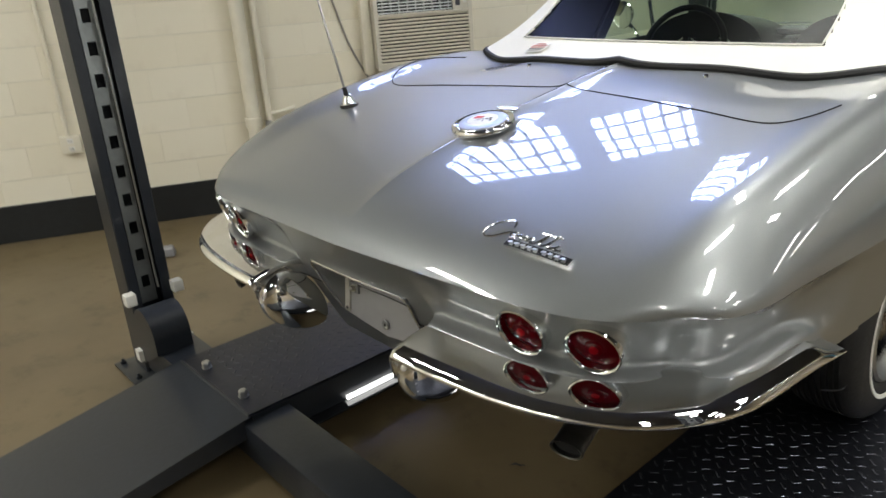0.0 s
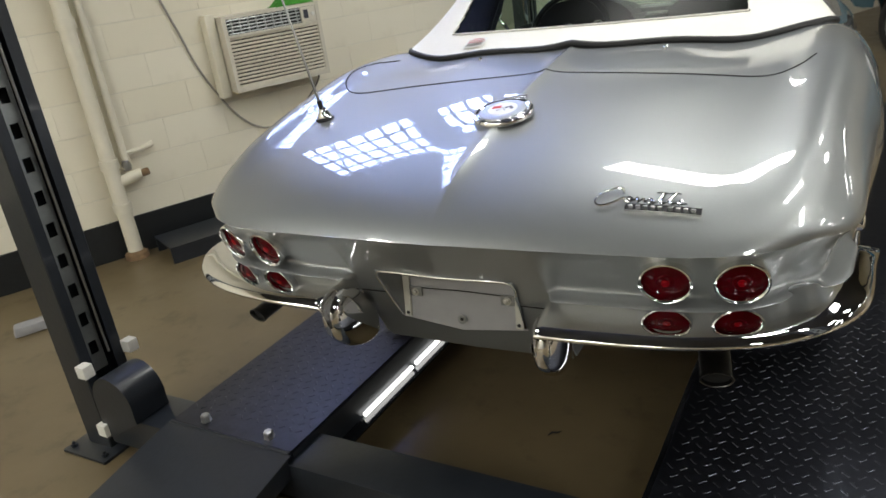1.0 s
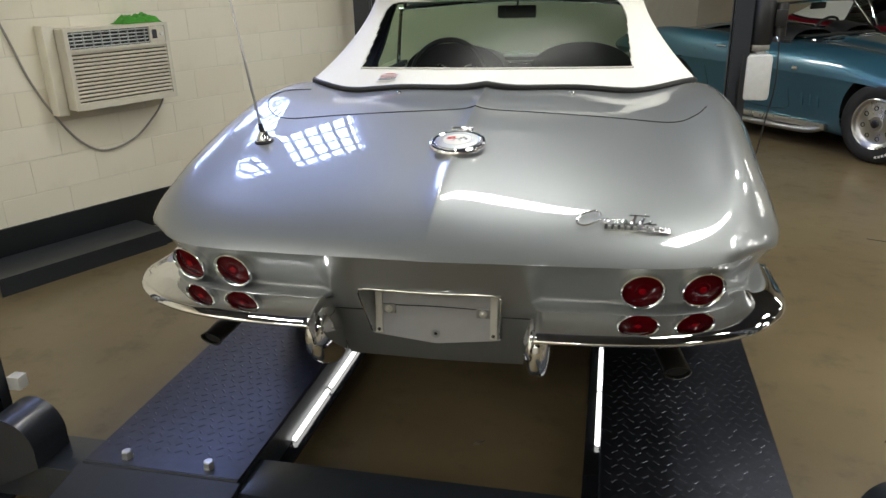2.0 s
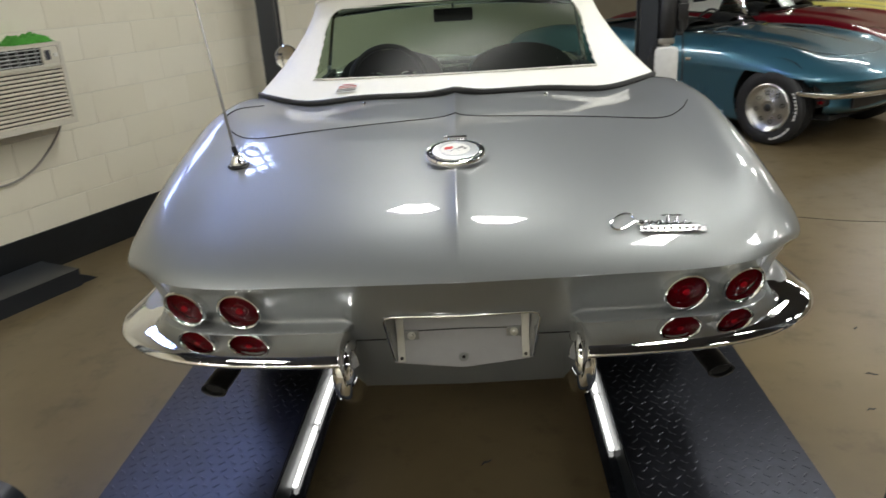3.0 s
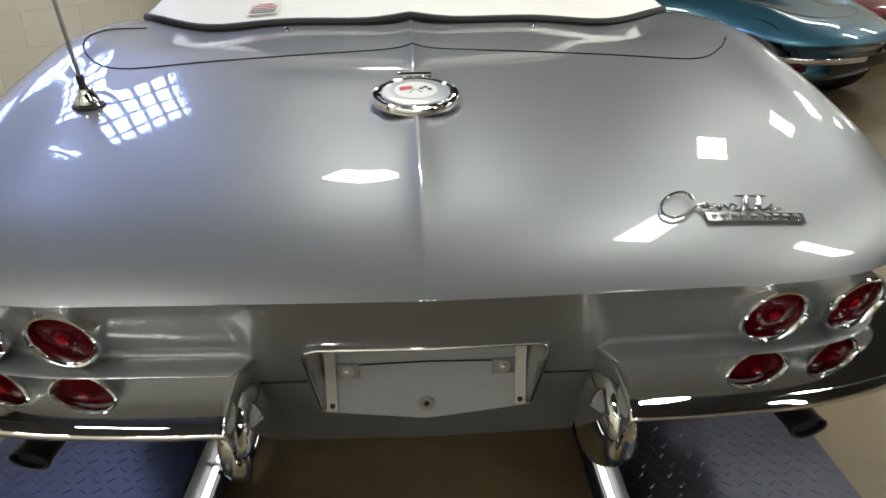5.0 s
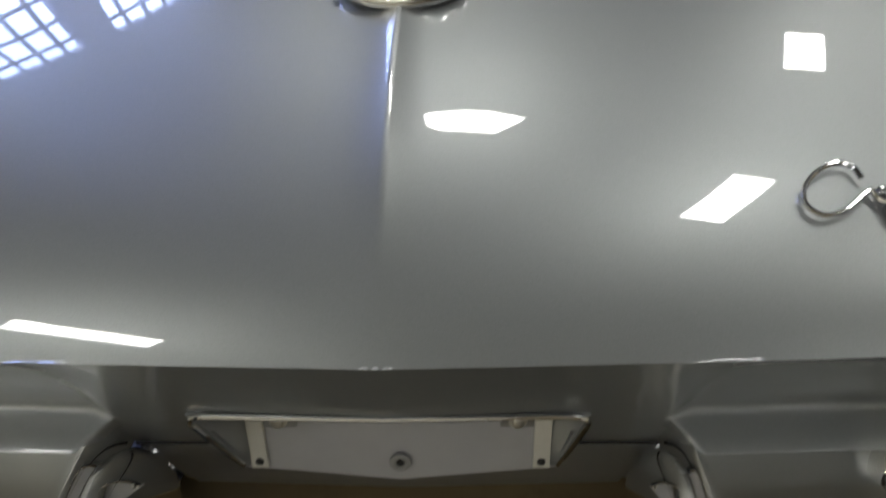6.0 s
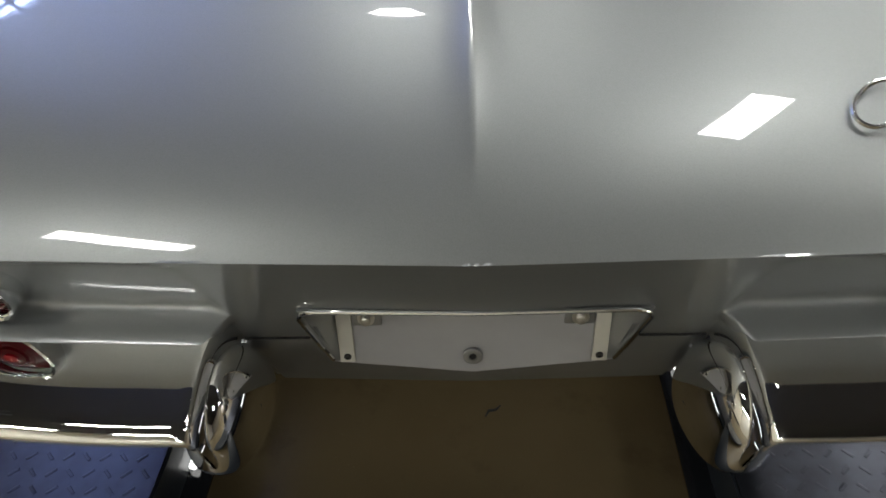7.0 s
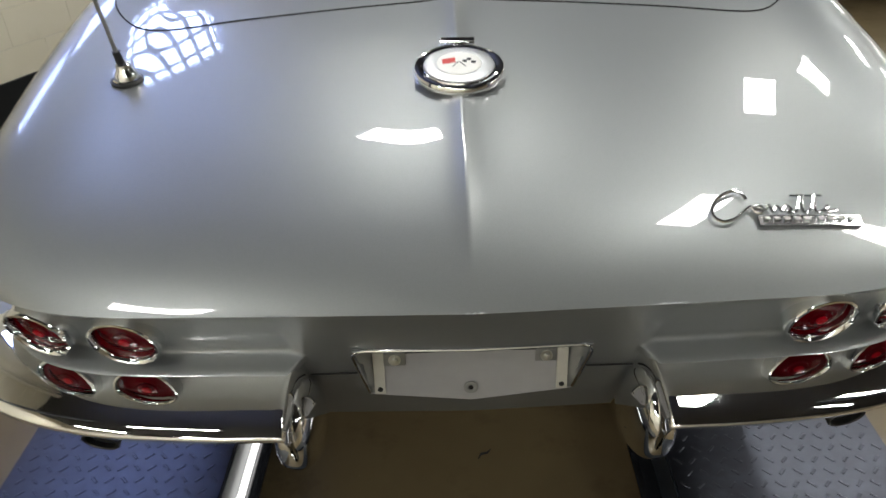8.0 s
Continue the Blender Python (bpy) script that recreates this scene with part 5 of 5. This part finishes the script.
part("knob", lathe([(0.012, 0), (0.012, 0.012), (0, 0.013)], 16), WHITE_PLASTIC, panel, place=pose(AC1 - 0.055, -ACO - 0.002, ACT - 0.07, 90, 0, 0))

cloth = bmesh.new()
bmesh.ops.create_grid(cloth, x_segments=60, y_segments=26, size=1)
for v in cloth.verts:
    x, y = v.co.x, v.co.y
    h = (1 - x ** 4) * (1 - y ** 4)
    nz = max(-0.6, min(0.6, noise.noise(Vector((x * 3.1, y * 2.2, 1.7))) + 0.5 * noise.noise(Vector((x * 7, y * 6, 4.1)))))
    v.co = (x * 0.135 + 0.012 * nz, y * 0.075 + 0.010 * nz, 0.004 + h * (0.042 + 0.032 * nz))
green = part("cloth", thicken(cloth, 0.003), GREEN_CLOTH, None, place=WALL @ pose(AC1 - 0.15, -0.10, ACT))
tagged(green, "crumpled green cloth lying on the air conditioner", "cloth")

cord_pts = smooth_line([(AC1 - 0.02, -0.05, ACB - 0.004), (0.02, -0.018, 0.83), (-0.06, -0.014, 0.74), (-0.22, -0.012, 0.625), (-0.42, -0.012, 0.585), (-0.56, -0.012, 0.655), (-0.68, -0.012, 0.81), (-0.80, -0.012, 1.06), (-0.87, -0.012, 1.30), (-0.93, -0.012, 1.50), (-0.97, -0.016, 1.62)], 8)
cord = part("mains_lead", sweep(cord_pts, 0.007, 6), CORD, None, place=WALL)
tagged(cord, "grey power cord hanging along the wall", "cord")
clip = part("cord_socket", a_box(-1.02, -0.92, -0.045, -0.001, 1.58, 1.72, WALL, 0.006), PIPE_PAINT, None)
tagged(clip, "painted wall socket box with the cord plugged in", "socket")

pipe = thing("drain_pipe", WALL)
tagged(pipe, "thick cream painted vertical drain pipe on the wall", "pipe")
PS = -1.51
part("pipe_run", sweep([(PS, -0.085, 0.02), (PS, -0.085, ROOF_Z - 0.002)], 0.046, 20), PIPE_PAINT, pipe)
for z in (0.62, 1.46, 0.34):
    part("coupling", lathe([(0.046, -0.03), (0.056, -0.03), (0.058, -0.02), (0.055, 0), (0.058, 0.02), (0.056, 0.03), (0.046, 0.03)], 24), PIPE_PAINT, pipe, place=pose(PS, -0.085, z))
part("branch", sweep([(PS + 0.03, -0.085, 0.50), (PS + 0.15, -0.085, 0.52), (PS + 0.17, -0.09, 0.52)], 0.034, 14), PIPE_PAINT, pipe)
part("branch_cap", sweep([(PS + 0.165, -0.088, 0.52), (PS + 0.215, -0.09, 0.525)], 0.024, 10), RUSTY, pipe, "rusty capped branch")
part("floor_collar", lathe([(0.075, 0), (0.072, 0.035), (0.05, 0.05), (0.046, 0.05)], 24), RUSTY, pipe, "rusty floor collar", place=pose(PS, -0.085, 0))
thin = thing("conduit", WALL)
tagged(thin, "thin cream painted conduit with a tap beside the drain pipe", "pipe")
part("conduit_run", sweep([(PS + 0.105, -0.05, 0.63), (PS + 0.105, -0.05, ROOF_Z - 0.002)], 0.021, 14), PIPE_PAINT, thin)
part("elbow", sweep(smooth_line([(PS + 0.105, -0.05, 0.66), (PS + 0.11, -0.055, 0.60), (PS + 0.08, -0.06, 0.56)], 5), 0.023, 10), PIPE_PAINT, thin)
part("tap", sweep([(PS + 0.10, -0.05, 0.655), (PS + 0.20, -0.05, 0.665), (PS + 0.29, -0.05, 0.68)], [0.016, 0.013, 0.020], 8), PIPE_PAINT, thin)
part("tap_body", lathe([(0.026, -0.03), (0.030, 0), (0.022, 0.03), (0, 0.035)], 14), STEEL_DULL, thin, place=pose(PS + 0.10, -0.062, 0.585))
outlet = thing("wall_outlet", WALL)
tagged(outlet, "cream double wall outlet at the end of a conduit", "outlet")
OS, OZ = -2.66, 0.60
part("outlet_box", a_box(OS - 0.06, OS + 0.06, -0.05, -0.001, OZ - 0.055, OZ + 0.055, None, 0.005), PIPE_PAINT, outlet)
for s in (-1, 1):
    part("receptacle", a_box(OS - 0.018, OS + 0.018, -0.053, -0.049, OZ + s * 0.026 - 0.016, OZ + s * 0.026 + 0.016, None, 0.003), WHITE_PLASTIC, outlet)
    for k in (-1, 1):
        part("pin_slot", a_box(OS + k * 0.007 - 0.0015, OS + k * 0.007 + 0.0015, -0.0545, -0.0525, OZ + s * 0.026 - 0.006, OZ + s * 0.026 + 0.006), DARK_HOLE, outlet, smooth=False)
part("outlet_conduit", sweep([(OS - 0.01, -0.025, OZ + 0.05), (OS - 0.02, -0.025, 1.6), (OS - 0.06, -0.025, 3.2)], 0.014, 10), PIPE_PAINT, outlet)

# spare ramp lying by the wall
spare = thing("spare_ramp", WALL)
tagged(spare, "dark grey steel ramp section lying on the floor by the wall", "ramp")
part("ramp_section", a_box(-1.38, -0.36, -0.45, -0.10, 0.095, 0.105), LIFT_PAINT, spare, smooth=False)
for y in (-0.45, -0.11):
    part("ramp_flange", a_box(-1.38, -0.36, y, y + 0.01, 0.0, 0.0945), LIFT_PAINT, spare, smooth=False)
wedge = bmesh.new()
q = [wedge.verts.new(p) for p in [(-0.36, -0.43, 0.0), (-0.24, -0.43, 0.0), (-0.36, -0.43, 0.07), (-0.36, -0.12, 0.0), (-0.24, -0.12, 0.0), (-0.36, -0.12, 0.07)]]
for f in ((0, 1, 2), (3, 5, 4), (0, 3, 4, 1), (1, 4, 5, 2), (2, 5, 3, 0)):
    wedge.faces.new([q[i] for i in f])
part("wedge_end", wedge, LIFT_PAINT, spare, smooth=False)

# rubber chock on the floor
chock_bm = a_box(-0.11, 0.11, -0.045, 0.045, 0.0, 0.055, None, 0.016)
for v in chock_bm.verts:
    v.co.x *= 1 - 2.2 * v.co.z
chock = part("wheel_chock", chock_bm, PLATE_GREY, None, place=pose(-2.83, 0.40, 0.001, 0, 0, 62))
tagged(chock, "grey worn rubber wheel chock lying on the floor", "wheel chock")

# floor marks
crack = thing("floor_crack")
tagged(crack, "hairline crack in the floor coating", "crack", "", "structure")
line = [(2.05 + 0.30 * k + 0.02 * math.sin(k * 2.1), 2.92 - 0.095 * k + 0.02 * math.cos(k * 3.3), 0.0008) for k in range(12)]
part("crack_line", sweep(line, 0.003, 4, False, None, 0.3), DARK_HOLE, crack)
for i, (x, y, a, l) in enumerate([(0.066, 0.431, 35, 0.05), (3.0, 3.35, 70, 0.09), (1.62, 0.95, -20, 0.05), (1.5, 0.70, 10, 0.04), (1.75, 1.35, 50, 0.05)]):
    mk = part("scuff_mark", sweep([(-l / 2, 0, 0), (-l / 6, 0.008, 0), (l / 6, 0.002, 0), (l / 2, 0.008, 0)], [0.002, 0.006, 0.005, 0.002], 8, False, None, 0.08), BASE_BLACK, None, place=pose(x, y, 0.0006, 0, 0, a))
    tagged(mk, "small dark scuff on the floor coating", "scuff", "floor scuffs")

# ---- the cars parked across the hall ----
HEADING = -143
blue_car = build_car("sports_car", pose(1.142, 8.325, 0, 0, 0, HEADING), BLUE, "teal blue open sports car with slotted alloy wheels on the floor", None, "slotted")
red_car = build_car("sports_car", pose(2.59, 10.33, 0, 0, 0, HEADING), MAROON, "maroon sports car with a white soft top on the floor", VINYL_WHITE, "slotted")
yellow_car = build_car("sports_car", pose(3.94, 12.23, 0, 0, 0, HEADING), YELLOW, "pale yellow sports car with a black soft top on the floor", VINYL_BLACK, "slotted")
for s in (1, -1):
    pipe_run = smooth_line([(s * 0.74, 3.12, 0.24), (s * 0.835, 3.0, 0.185), (s * 0.86, 2.8, 0.165), (s * 0.86, 2.2, 0.16), (s * 0.855, 1.62, 0.16)], 6)
    side_pipe = part("side_pipe", sweep(pipe_run, 0.027, 12), STEEL_DULL, blue_car, "bright exposed side exhaust pipe")
for c in (red_car, yellow_car):
    part("price_card", a_box(0.05, 0.33, -0.002, 0.002, -0.10, 0.10, pose(0, 2.50, 1.06, 40, 0, 0)), PAPER, c, "white card behind the windscreen", smooth=False)
    part("round_sticker", lathe([(0.045, 0), (0.045, 0.002), (0, 0.002)], 20), YELLOW_PAPER, c, "yellow round sticker", place=pose(0.40, 2.44, 1.17, -50, 0, 0))
cover = bmesh.new()
bmesh.ops.create_grid(cover, x_segments=40, y_segments=40, size=1)
for v in cover.verts:
    x, y = v.co.x, v.co.y
    h = max(0.0, 1 - max(abs(x), abs(y)) ** 5) ** 0.5
    nz = noise.fractal(Vector((x * 2.5, y * 2.5, 4.0)), 1.0, 2.0, 3)
    v.co = (x * 1.3 + 0.05 * nz, y * 1.6, h * (1.25 + 0.14 * nz - 0.25 * abs(x)))
cv = part("dust_cover", cover, SHEET_GREY, None, place=pose(8.1, 11.1, 0.002, 0, 0, 20))
tagged(cv, "grey dust cover draped over a stored machine", "dust cover")

# ---- wall blocks ----
BH, BLN = 0.2032, 0.4064
blk = bmesh.new()
box(blk, -BLN / 2 + 0.0005, BLN / 2 - 0.0005, -0.0, 0.0075, -BH / 2 + 0.0030, BH / 2 - 0.0030)
bmesh.ops.bevel(blk, geom=[e for e in blk.edges if all(v.co.y < 0.004 for v in e.verts)], offset=0.0011, segments=1, affect="EDGES")
BLK_ME = finish(blk, "block", BLOCK, False)
verts, faces = [], []
base_v = [v.co.copy() for v in BLK_ME.vertices]
base_f = [list(p.vertices) for p in BLK_ME.polygons]
count = 0
for r in range(int(ROOF_Z / BH)):
    z = BH * (r + 0.5)
    x = S0 + (BLN / 2 if r % 2 else 0)
    while x < S1 - BLN / 2 - 0.001:
        cx = x + BLN / 2
        x += BLN
        if z + BH / 2 > SILL - 0.001 and z - BH / 2 < HEAD and any(a - BLN / 2 < cx < b + BLN / 2 for a, b in BAYS):
            continue
        m = pose(cx, -0.0012 + 0.0005 * random.random(), z, 0, 0.1 * (random.random() - 0.5), 0.1 * (random.random() - 0.5))
        if -4.2 < cx and z < 2.35 and count < 300:
            b = new("block", BLK_ME)
            b.parent, b.matrix_basis = wall_w, m
            count += 1
        else:
            o = len(verts)
            verts += [m @ v for v in base_v]
            faces += [[o + k for k in f] for f in base_f]
me = bpy.data.meshes.new("far_blockwork")
me.from_pydata(verts, [], faces)
me.materials.append(BLOCK)
rest = new("far_blockwork", me)
rest.parent = wall_w
tagged(rest, "", "", "", "stuff")
